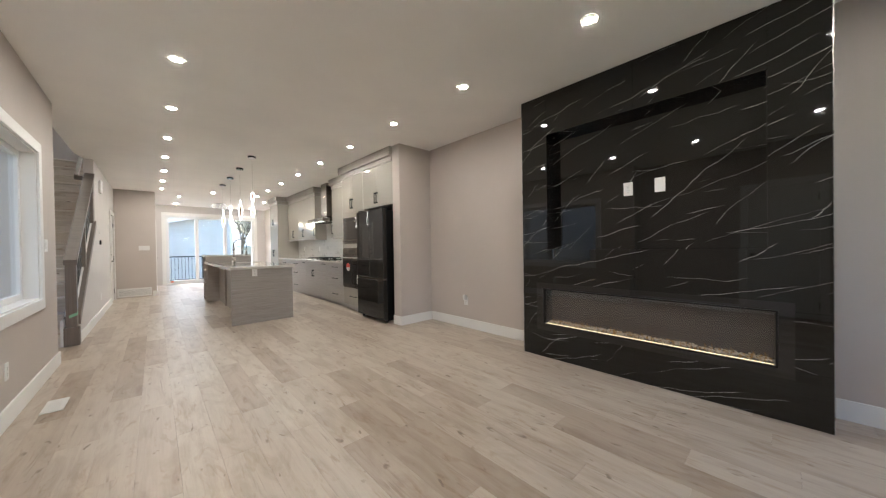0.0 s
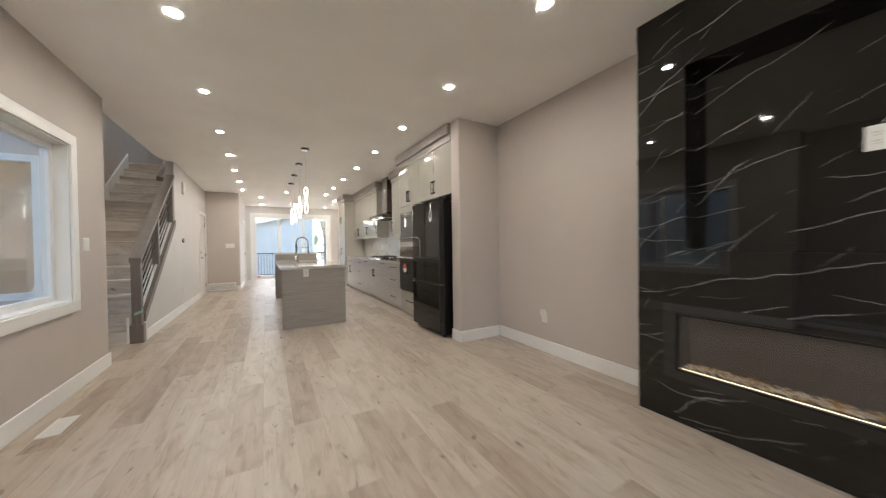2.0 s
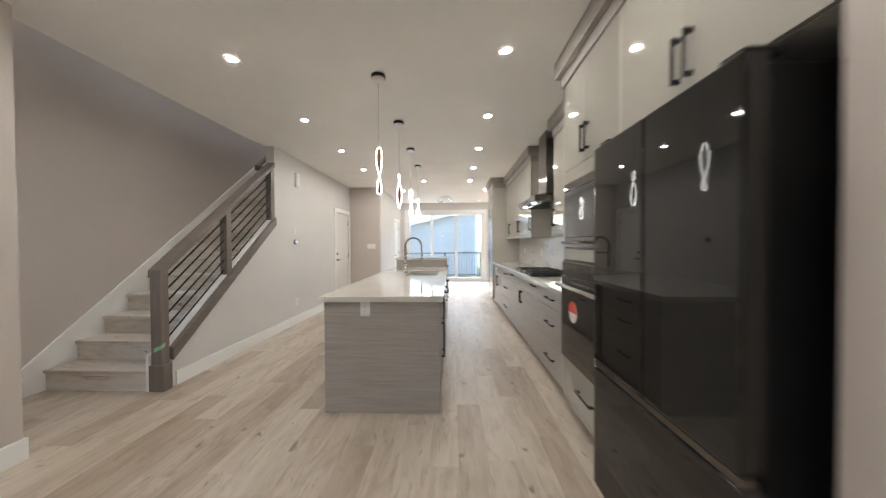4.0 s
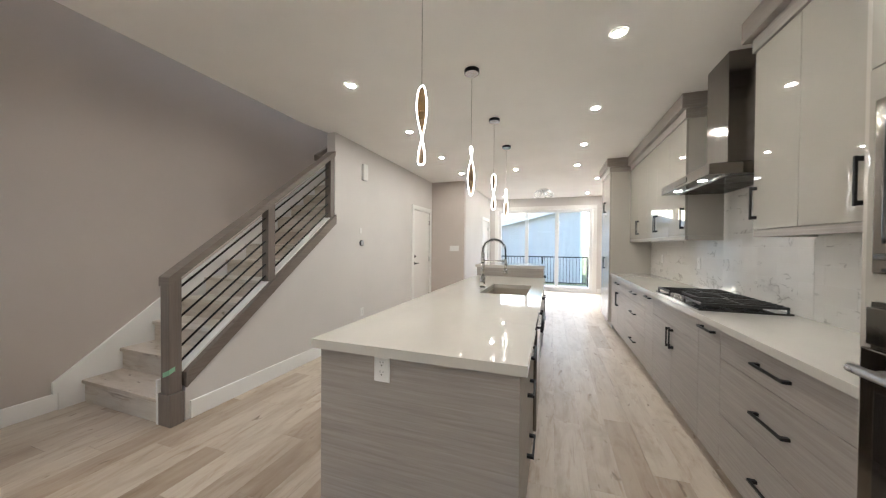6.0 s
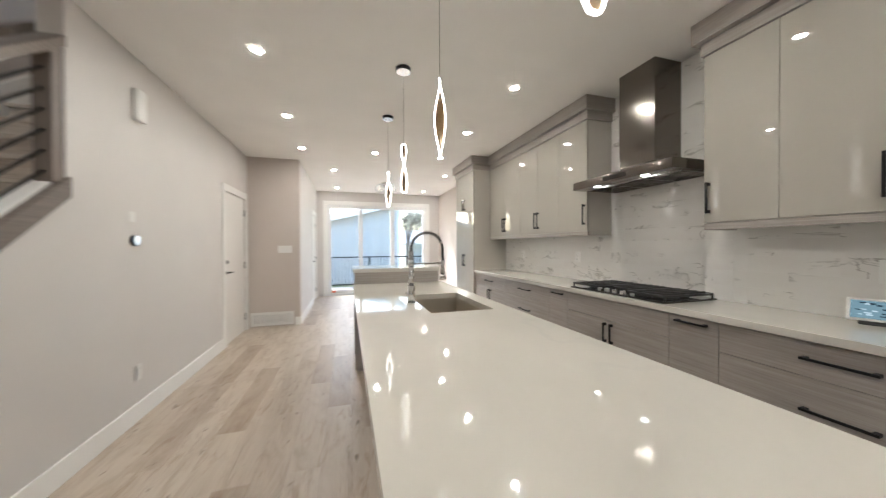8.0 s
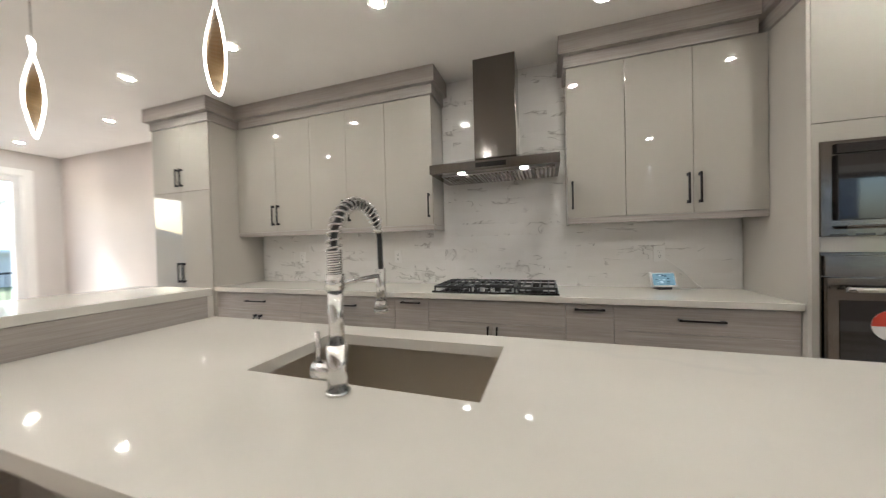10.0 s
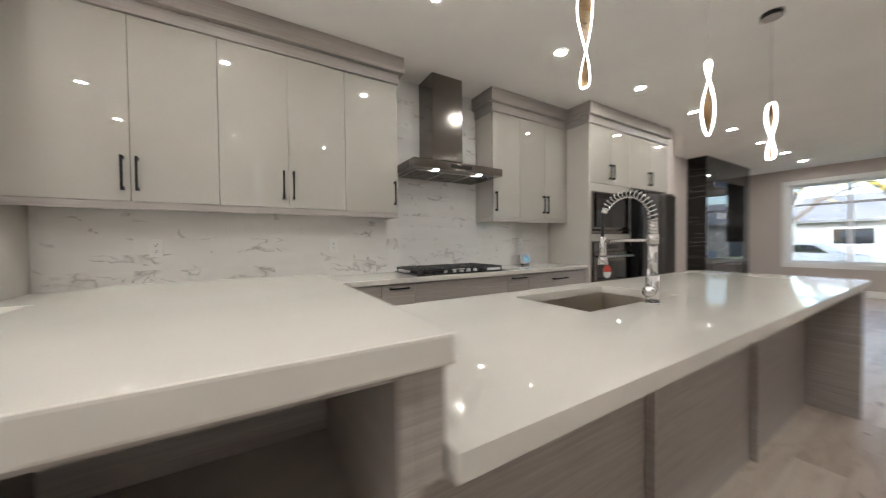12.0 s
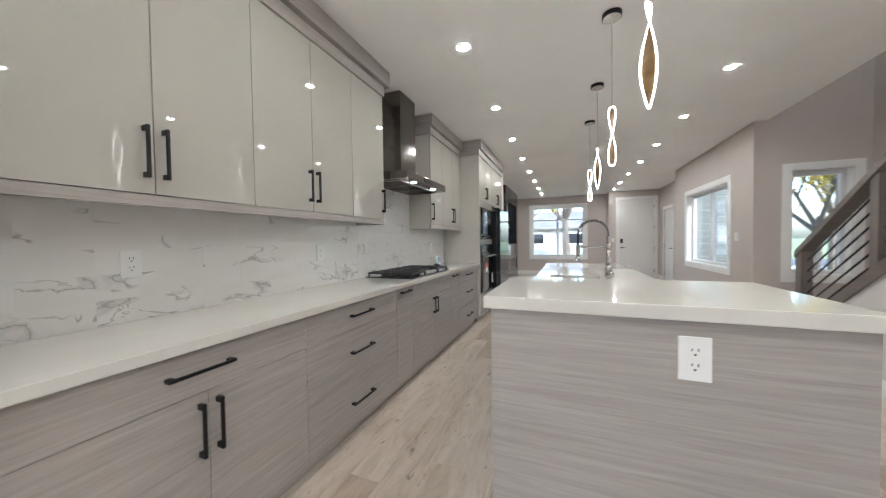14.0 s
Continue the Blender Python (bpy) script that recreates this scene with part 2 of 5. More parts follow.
def make_plank(name, random_source, across=False, lift=1.0, tint=(1.0, 1.0, 1.0)):
    """Bleached oak plank: long grain along y, brown knots and cracks, every board another tone; lift and tint put light
    into the colour.
    """
    m, n, l, b = shader(name, (0.5, 0.43, 0.36), 0.36)
    tc = n.new("ShaderNodeTexCoord")
    if random_source == "object":
        info = n.new("ShaderNodeObjectInfo").outputs["Random"]
    else:
        info = n.new("ShaderNodeNewGeometry").outputs["Random Per Island"]
    add = n.new("ShaderNodeVectorMath")
    add.operation = "MULTIPLY_ADD"
    add.inputs[1].default_value = (13.1, 47.3, 7.9)
    l.new(info, add.inputs[0])
    l.new(tc.outputs["Object"], add.inputs[2])

    def scaled(s):
        mp = n.new("ShaderNodeMapping")
        mp.inputs["Scale"].default_value = (s[1], s[0], s[0]) if across else s
        l.new(add.outputs[0], mp.inputs["Vector"])
        return mp.outputs["Vector"]

    grain = noise_of(n, l, scaled((9, 0.6, 1)), 2.0, 5, 0.55, 0.6)
    fine = noise_of(n, l, scaled((60, 2.2, 1)), 2.0, 3)
    smudge = noise_of(n, l, scaled((11, 2.6, 1)), 1.5, 4, 0.55, 0.9)
    spots = noise_of(n, l, scaled((12, 5.0, 1)), 1.5, 2, 0.5, 0.4)
    splits = noise_of(n, l, scaled((26, 1.5, 1)), 1.6, 3, 0.55, 1.0)
    where = noise_of(n, l, scaled((5, 1.0, 1)), 1.5, 2)
    tone = ramp(n, l, info, [(0.0, (0.425, 0.345, 0.27)), (0.14, (0.47, 0.39, 0.315)), (0.26, (0.53, 0.455, 0.375)), (0.60, (0.575, 0.505, 0.425)), (0.84, (0.555, 0.48, 0.40)), (1.0, (0.505, 0.425, 0.345))])
    tone = mixed(n, l, 1.0, tone, tuple(lift * 0.93 * c for c in tint), "MULTIPLY")
    mottle = noise_of(n, l, scaled((4.5, 1.3, 1)), 1.6, 4, 0.6, 0.8)
    tone = mixed(n, l, 1.0, tone, ramp(n, l, mottle, [(0.32, (0.82, 0.785, 0.745)), (0.52, (1, 1, 1)), (0.72, (1.06, 1.07, 1.08))]), "MULTIPLY")
    shade = ramp(n, l, grain, [(0.28, (0.84, 0.80, 0.76)), (0.48, (0.965, 0.955, 0.94)), (0.75, (1.05, 1.05, 1.05))])
    col = mixed(n, l, 0.8, tone, shade, "MULTIPLY")
    col = mixed(n, l, 0.22, col, ramp(n, l, fine, [(0.3, (0.82, 0.82, 0.82)), (0.7, (1.05, 1.05, 1.05))]), "MULTIPLY")
    brown = ramp(n, l, smudge, [(0.56, (1, 1, 1)), (0.68, (0.86, 0.81, 0.76)), (0.80, (0.66, 0.58, 0.51))])
    col = mixed(n, l, 1.0, col, brown, "MULTIPLY")
    knot = ramp(n, l, spots, [(0.68, (0, 0, 0)), (0.755, (0.85, 0.85, 0.85))])
    split = ramp(n, l, splits, [(0.555, (0, 0, 0)), (0.72, (0.75, 0.75, 0.75))])
    gate = ramp(n, l, where, [(0.53, (0, 0, 0)), (0.64, (1, 1, 1))])
    split = mixed(n, l, 1.0, split, gate, "MULTIPLY")
    col = mixed(n, l, split, col, (0.27, 0.205, 0.155))
    col = mixed(n, l, knot, col, (0.19, 0.14, 0.10))
    l.new(col, b.inputs["Base Color"])
    bump(n, l, b, grain, 0.10, 0.001)
    rr = n.new("ShaderNodeMapRange")
    rr.inputs["To Min"].default_value, rr.inputs["To Max"].default_value = 0.30, 0.46
    l.new(grain, rr.inputs["Value"])
    l.new(rr.outputs[0], b.inputs["Roughness"])
    return m


def make_glass(name="window glass", straight=0.04):
    """Clear sheet whose gloss grows from straight-on to grazing."""
    m = bpy.data.materials.new(name)
    m.use_nodes = True
    n, l = m.node_tree.nodes, m.node_tree.links
    n.clear()
    o, mx, f = n.new("ShaderNodeOutputMaterial"), n.new("ShaderNodeMixShader"), n.new("ShaderNodeLayerWeight")
    t, g = n.new("ShaderNodeBsdfTransparent"), n.new("ShaderNodeBsdfGlossy")
    g.inputs["Roughness"].default_value = 0.0
    f.inputs["Blend"].default_value = 0.5
    rise = sums(n, l, "MULTIPLY", sums(n, l, "POWER", f.outputs["Facing"], 5.0), 1.0 - straight)
    l.new(sums(n, l, "ADD", rise, straight), mx.inputs[0])
    l.new(t.outputs[0], mx.inputs[1])
    l.new(g.outputs[0], mx.inputs[2])
    l.new(mx.outputs[0], o.inputs["Surface"])
    return m


QUARTZ, MARBLE, TILE = make_quartz(), make_black_marble(), make_marble_tile()
PLANK, PLANK_REST = make_plank("oak plank", "object"), make_plank("oak plank rest", "island")
GLASS, FIRE_GLASS = make_glass(), make_glass("coated fire glass", 0.07)
PALE_SIDING = painted("grey-green siding", (0.15, 0.165, 0.155), 0.6, 0.05)
GROUT = painted("grout", (0.78, 0.765, 0.74), 0.8)
SIDING = painted("blue-grey siding", (0.58, 0.565, 0.54), 0.6, 0.05)
SUBFLOOR = painted("plank joint", (0.27, 0.23, 0.19), 0.8)


# ---- mesh tools ----
def box(bm, x0, x1, y0, y1, z0, z1, r=0.0):
    """A block, its edges rounded by r."""
    m = Matrix.LocRotScale(((x0 + x1) / 2, (y0 + y1) / 2, (z0 + z1) / 2), None, (abs(x1 - x0), abs(y1 - y0), abs(z1 - z0)))
    made = bmesh.ops.create_cube(bm, size=1.0, matrix=m)["verts"]
    if r:
        edges = list({e for v in made for e in v.link_edges})
        bmesh.ops.bevel(bm, geom=edges, offset=r, segments=2, profile=0.6, affect="EDGES")
    return bm


def blk(*a, r=0.0):
    return box(bmesh.new(), *a, r=r)


def rod(bm, a, b, radius, sides=12, radius2=None):
    """A round bar from a to b."""
    a, b = Vector(a), Vector(b)
    q = (b - a).to_track_quat("Z", "Y").to_matrix().to_4x4()
    m = Matrix.Translation((a + b) / 2) @ q
    bmesh.ops.create_cone(bm, cap_ends=True, segments=sides, radius1=radius, radius2=radius if radius2 is None else radius2, depth=(b - a).length, matrix=m)
    return bm


def tube(bm, path, radius, sides=8, closed=False):
    """A round hose along a path of points."""
    pts = [Vector(p) for p in path]
    n, rings, up = len(pts), [], Vector((0.31, 0.22, 0.92)).normalized()
    for i, p in enumerate(pts):
        q, s = pts[(i + 1) % n] if closed or i < n - 1 else p, pts[i - 1] if closed or i else p
        d = (q - s).normalized()
        u = d.cross(up)
        u = (u if u.length > 1e-4 else d.cross(Vector((1, 0, 0)))).normalized()
        w = d.cross(u)
        rings.append([bm.verts.new(p + radius * (math.cos(k * 2 * math.pi / sides) * u + math.sin(k * 2 * math.pi / sides) * w)) for k in range(sides)])
    for i in range(n if closed else n - 1):
        a, b = rings[i], rings[(i + 1) % n]
        for k in range(sides):
            bm.faces.new((a[k], a[(k + 1) % sides], b[(k + 1) % sides], b[k]))
    if not closed:
        bm.faces.new(rings[0][::-1])
        bm.faces.new(rings[-1])
    return bm


def prism(bm, outline, axis, lo, hi):
    """An outline of (a, b) pairs drawn out along an axis; the pairs are the other two axes in order."""
    def at(p, h):
        c = list(p)
        c.insert("xyz".index(axis), h)
        return bm.verts.new(c)
    a, b = [at(p, lo) for p in outline], [at(p, hi) for p in outline]
    bm.faces.new(a[::-1])
    bm.faces.new(b)
    for i in range(len(a)):
        j = (i + 1) % len(a)
        bm.faces.new((a[i], a[j], b[j], b[i]))
    bmesh.ops.recalc_face_normals(bm, faces=bm.faces)
    return bm


def solid(name, bm, material, smooth=False):
    me = bpy.data.meshes.new(name)
    bm.normal_update()
    bm.to_mesh(me)
    bm.free()
    me.materials.append(material)
    if smooth:
        for p in me.polygons:
            p.use_smooth = True
    return new(name, me)


def thing(name, base, label, category, group="", kind=""):
    ob = new(name)
    ob.empty_display_size = 0.1
    ob.location = base
    return tagged(ob, label, category, group, kind)


def base_of(ob):
    return Vector(ob.location) + (base_of(ob.parent) if ob.parent else Vector())


def part(name, bm, material, parent, label="", smooth=False):
    """One mesh under a thing or part, drawn in world metres."""
    bmesh.ops.translate(bm, verts=bm.verts, vec=-base_of(parent))
    ob = solid(name, bm, material, smooth)
    ob.parent = parent
    return tagged(ob, label)


def structure(name, bm, material, label, category="", smooth=False):
    return tagged(solid(name, bm, material, smooth), label, category or name.split("_")[0], "", "structure")


def wall_with_holes(axis, at0, at1, lo, hi, top, holes, bottom=0.0):
    """A wall between at0 and at1 across axis, running lo to hi, with holes (a, b, z0, z1)."""
    bm = bmesh.new()

    def put(a, b, z0, z1):
        if b - a > 1e-4 and z1 - z0 > 1e-4:
            box(bm, at0, at1, a, b, z0, z1) if axis == "x" else box(bm, a, b, at0, at1, z0, z1)
    at = lo
    for a, b, z0, z1 in sorted(holes):
        put(at, a, bottom, top)
        put(a, b, bottom, z0)
        put(a, b, z1, top)
        at = b
    put(at, hi, bottom, top)
    return bm


# ---- the shell ----
H = 2.74
XL, XR = 0.41, 4.505          # window wall, kitchen wall
SX0, SX1 = -0.68, 0.44        # stair: outer wall, inner wall
Y_FRONT, Y_ENTRY, Y_FAR = 0.0, 0.45, 15.6

structure("wall_kitchen", wall_with_holes("x", XR, XR + 0.15, Y_FRONT - 0.15, Y_FAR + 0.15, H, []), WALL, "warm greige painted wall running the length of the room")
structure("wall_front", wall_with_holes("y", Y_FRONT - 0.15, Y_FRONT, 1.42, XR, H, [(2.09, 3.83, 0.64, 2.39)]), WALL, "greige painted front wall around the street window")
structure("wall_entry", wall_with_holes("y", Y_ENTRY - 0.15, Y_ENTRY, -0.10, 1.42, H, [(0.17, 1.12, 0.0, 2.455)]), WALL, "greige painted wall around the entry door")
structure("wall_entry_return", blk(1.27, 1.42, Y_FRONT, Y_ENTRY - 0.15, 0, H), WALL, "short greige painted wall beside the entry door")
structure("wall_closet", wall_with_holes("x", -0.10, 0.03, Y_ENTRY, 3.32, H, [(0.93, 1.71, 0.0, 2.055)]), WALL, "greige painted wall around the closet door")
for k in range(18):
    tagged(solid("outer_siding", blk(-0.62, XL - 0.15, 3.441, 3.456, 0.14 * k, 0.14 * k + 0.132, r=0.003), PALE_SIDING), "pale grey siding board outside the side window", "siding", "outer siding boards", "structure")
structure("wall_closet_back", blk(-0.62, -0.50, Y_ENTRY, 3.44, 0, H), WALL, "plain wall closing the closet")
structure("wall_closet_end", blk(-0.499, XL - 0.15, 3.32, 3.44, 0, H), WALL, "short greige painted wall closing the entry nook")
structure("wall_window", wall_with_holes("x", XL - 0.15, XL, 3.32, 6.452, H, [(4.05, 5.785, 0.765, 2.08)]), WALL, "greige painted wall around the side window")
structure("wall_stair_foot", wall_with_holes("y", 6.302, 6.448, SX0, XL - 0.15, 5.4, [(-0.53, 0.04, 0.75, 2.07)]), WALL, "greige painted wall with a window at the foot of the stairs")
structure("wall_stair_outer", blk(SX0 - 0.15, SX0, 6.30, 12.6, 0, 5.4), WALL, "tall greige painted wall beside the staircase")
structure("wall_stair_inner", blk(SX1 - 0.12, SX1, 9.158, 11.535, 0, H), WALL_LIT, "greige painted wall in a lit tone hiding the upper flight")
structure("wall_stair_inner_door", wall_with_holes("x", SX1 - 0.12, SX1, 11.535, 12.54, H, [(11.55, 12.40, 0.0, 2.035)]), WALL_LIT, "greige painted wall in a lit tone around the side door")
structure("wall_stub", blk(SX1 - 0.12, 1.204, 12.54, 12.66, 0, H), WALL, "greige painted wall facing the room beside the side door")
structure("wall_dining", wall_with_holes("x", 1.084, 1.204, 12.66, Y_FAR, H, [(14.48, 15.29, 0.0, 2.035)]), WALL_LIT, "greige painted wall in a lit tone at the dining end")
structure("wall_far", wall_with_holes("y", Y_FAR, Y_FAR + 0.15, 1.084, XR, H, [(1.45, 4.125, 0.05, 2.405)]), WALL_LIT, "greige painted end wall in a lit tone around the patio door")
structure("wall_fridge_end", box(bmesh.new(), 3.90, XR, 5.18, 5.37, 0, H, 0.012), WALL, "short greige painted wall beside the refrigerator")
structure("wall_upper_hall", blk(0.30, 0.42, 6.448, 12.6, H + 0.3, 3.3), WALL, "greige painted wall of the stairwell above")
structure("wall_upper_end", blk(SX0, SX1 - 0.12, 12.45, 12.6, 2.9, 5.4), WALL, "greige painted wall at the head of the stairs")
# Window opening added in an unseen wall to let sky light down the stairs.
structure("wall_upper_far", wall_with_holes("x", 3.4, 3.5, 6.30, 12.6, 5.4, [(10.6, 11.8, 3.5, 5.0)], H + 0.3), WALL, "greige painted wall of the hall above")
structure("wall_upper_front", blk(0.42, 3.4, 6.30, 6.45, H + 0.3, 5.4), WALL, "greige painted wall of the hall above")
structure("wall_upper_back", blk(SX1 - 0.12, 3.4, 12.45, 12.6, H + 0.3, 5.4), WALL, "greige painted wall of the hall above")
structure("ceiling_stairwell", blk(SX0 - 0.15, 3.5, 6.30, 12.6, 5.4, 5.5), CEIL, "white ceiling over the stairwell")
structure("wall_side_room", blk(-0.8, SX1 - 0.12, 11.3, 11.42, 0, 2.5), WALL, "plain wall behind the side door")

ceil = bmesh.new()
box(ceil, -0.2, XR + 0.15, -0.15, 6.30, H, H + 0.3)
edge = [(0.268, 6.301), (XR + 0.15, 6.301), (XR + 0.15, Y_FAR + 0.15), (0.335, Y_FAR + 0.15), (0.335, 9.16), (0.318, 9.06), (0.293, 8.95), (0.276, 8.85), (0.268, 8.72)]
prism(ceil, edge, "z", H, H + 0.3)
box(ceil, SX0, 0.334, 11.6, 12.9, H, H + 0.3)
structure("ceiling", ceil, CEIL, "flat off-white painted ceiling with recessed lights")

flo = bmesh.new()
box(flo, -0.85, XR + 0.15, -0.2, Y_FAR + 0.15, -0.15, -0.006)
FLOOR = structure("floor", flo, SUBFLOOR, "bleached oak plank floor", "floor")


def boards(name, runs, h=0.135, t=0.015, material=TRIM):
    """Skirting boards; runs of (axis, face, sign, a, b): which way the wall faces and how far it goes."""
    for axis, face, sign, a, b in runs:
        lo, hi = sorted((face, face + sign * t))
        bm = bmesh.new()
        args = (lo, hi, a, b) if axis == "x" else (a, b, lo, hi)
        box(bm, *args, 0.001, h, 0.004)
        structure(name, bm, material, "white painted skirting board", "baseboard")


boards("baseboard", [
    ("x", XR, -1, Y_FRONT + 0.015, 1.07), ("x", XR, -1, 3.232, 5.164), ("y", 5.18, -1, 3.90, XR - 0.016), ("x", 3.90, -1, 5.164, 5.37),
    ("y", Y_FRONT, 1, 1.436, XR), ("x", 1.42, 1, Y_FRONT, Y_ENTRY), ("y", Y_ENTRY, 1, 1.225, 1.435), ("y", Y_ENTRY, 1, 0.046, 0.075),
    ("x", 0.03, 1, Y_ENTRY + 0.016, 0.84), ("x", 0.03, 1, 1.80, 3.30), ("x", XL, 1, 3.30, 6.467), ("y", 6.450, 1, SX0 + 0.016, XL),
    ("x", SX0, 1, 6.45, 7.20), ("x", SX1, 1, 7.47, 11.455), ("y", 12.54, -1, 1.125, 1.204), ("x", 1.204, 1, 12.525, 14.39),
    ("x", 1.204, 1, 15.38, Y_FAR - 0.02), ("y", Y_FAR, -1, 4.225, XR - 0.02), ("x", XR, -1, 12.37, Y_FAR)])


def casing(name, axis, face, sign, a, b, z1, w=0.09, t=0.018, z0=None):
    """Flat white trim round an opening; with z0 it goes round all four sides."""
    lo, hi = sorted((face, face + sign * t))

    def put(bm, p, q, u, v, r=0.003):
        return box(bm, lo, hi, p, q, u, v, r) if axis == "x" else box(bm, p, q, lo, hi, u, v, r)
    bm = bmesh.new()
    foot = 0.001 if z0 is None else z0
    put(bm, a - w, a, foot, z1)
    put(bm, b, b + w, foot, z1)
    put(bm, a - w, b + w, z1, z1 + w)
    if z0 is not None:
        put(bm, a - w, b + w, z0 - w, z0)
    return structure(name, bm, TRIM, "flat white painted casing", "trim")


def reveal(axis, a0, a1, p, q, z0, z1, t=0.012):
    """White lining of an opening through the wall."""
    bm = bmesh.new()

    def put(u, v, w0, w1):
        return box(bm, a0, a1, u, v, w0, w1) if axis == "x" else box(bm, u, v, a0, a1, w0, w1)
    put(p, p + t, z0, z1)
    put(q - t, q, z0, z1)
    put(p + t, q - t, z1 - t, z1)
    if z0 > 0.1:
        put(p + t, q - t, z0, z0 + t)
    return structure("trim_lining", bm, TRIM, "white painted lining of the opening", "trim")


def pane(bm_args, parent):
    ob = part("pane", blk(*bm_args), GLASS, parent, "clear glass")
    ob.visible_shadow = False
    return ob


def window(name, axis, at, a, b, z0, z1, mullions, transoms=(), label="", w=0.05, d=0.05):
    """A vinyl window in a wall: outer frame, bars and one pane a field."""
    top = thing(name, (at, a, z0) if axis == "x" else (a, at, z0), label, "window", "", "structure")

    def args(p, q, u, v, lo, hi):
        return (lo, hi, p, q, u, v) if axis == "x" else (p, q, lo, hi, u, v)
    fr = bmesh.new()
    for p, q, u, v in ((a, a + w, z0, z1), (b - w, b, z0, z1), (a + w, b - w, z0, z0 + w), (a + w, b - w, z1 - w, z1)):
        box(fr, *args(p, q, u, v, at - d / 2, at + d / 2), 0.004)
    part("window_frame", fr, VINYL, top, "white vinyl frame")
    xs = [a + w, *mullions, b - w]
    for m in mullions:
        part("mullion", blk(*args(m - w * 0.6, m + w * 0.6, z0 + w, z1 - w, at - d * 0.45, at + d * 0.45), r=0.003), VINYL, top)
    zs = [z0 + w, *transoms, z1 - w]
    for i in range(len(xs) - 1):
        p, q = xs[i] + (w * 0.6 if i else 0), xs[i + 1] - (w * 0.6 if i < len(xs) - 2 else 0)
        for t in transoms:
            part("transom", blk(*args(p, q, t - w * 0.5, t + w * 0.5, at - d * 0.42, at + d * 0.42), r=0.003), VINYL, top)
        for j in range(len(zs) - 1):
            pane(args(p, q, zs[j] + (w * 0.5 if j else 0), zs[j + 1] - (w * 0.5 if j < len(zs) - 2 else 0), at - 0.003, at + 0.003), top)
    return top


# street window
casing("trim_front_window", "y", Y_FRONT, 1, 2.09, 3.83, 2.39, z0=0.64)
reveal("y", -0.15, -0.001, 2.09, 3.83, 0.64, 2.39)
window("window_front", "y", -0.10, 2.102, 3.818, 0.652, 2.378, [2.955], [1.93], "white vinyl street window with four panes")
# side window
casing("trim_side_window", "x", XL, 1, 4.05, 5.785, 2.08, z0=0.765)
reveal("x", XL - 0.15, XL - 0.001, 4.05, 5.785, 0.765, 2.08)
window("window_side", "x", XL - 0.115, 4.062, 5.773, 0.777, 2.068, [4.93], (), "white vinyl sliding window in a deep reveal")
# window at the foot of the stairs
casing("trim_stair_window", "y", 6.448, 1, -0.53, 0.04, 2.07, z0=0.75)
reveal("y", 6.302, 6.447, -0.53, 0.04, 0.75, 2.07)
window("window_stair", "y", 6.33, -0.518, 0.028, 0.762, 2.058, [], (), "narrow white vinyl window at the stair foot")
# patio door
casing("trim_patio", "y", Y_FAR, -1, 1.45, 4.125, 2.405)
reveal("y", Y_FAR + 0.001, Y_FAR + 0.15, 1.45, 4.125, 0.05, 2.405)
window("door_patio", "y", Y_FAR + 0.07, 1.462, 4.113, 0.052, 2.393, [2.306, 3.16], (), "white vinyl patio door with three tall panes", 0.085, 0.08)
tagged(solid("trim_patio_sill", blk(1.45, 4.125, Y_FAR - 0.03, Y_FAR + 0.15, 0.0, 0.05, r=0.004), VINYL), "white patio door sill", "sill", "", "structure")


patio_sticker = tagged(solid("patio_sticker", blk(1.57, 1.66, Y_FAR + 0.0265, Y_FAR + 0.0295, 0.075, 0.125), plain("orange sticker", (0.72, 0.16, 0.06), 0.5)), "small orange sticker on the patio door frame", "sticker")


def lever(parent, axis, face, sign, y, z, toward, deadbolt=True):
    """A black lever handle on a plate, with a deadbolt above."""
    def p(u, out, h):
        return (face + sign * out, u, h) if axis == "x" else (u, face + sign * out, h)
    bm = bmesh.new()
    rod(bm, p(y, 0, z), p(y, 0.012, z), 0.028, 20)
    rod(bm, p(y, 0.012, z), p(y, 0.05, z), 0.011, 12)
    rod(bm, p(y, 0.045, z), p(y + toward * 0.11, 0.045, z), 0.009, 10)
    part("door_handle", bm, BLACK, parent, "black lever handle", True)
    if deadbolt:
        bm = bmesh.new()
        rod(bm, p(y, 0, z + 0.14), p(y, 0.014, z + 0.14), 0.028, 20)
        lo, hi = sorted((face + sign * 0.014, face + sign * 0.03))
        a = (lo, hi, y - 0.005, y + 0.005, z + 0.122, z + 0.158) if axis == "x" else (y - 0.005, y + 0.005, lo, hi, z + 0.122, z + 0.158)
        box(bm, *a, 0.002)
        part("deadbolt", bm, BLACK, parent, "black deadbolt")


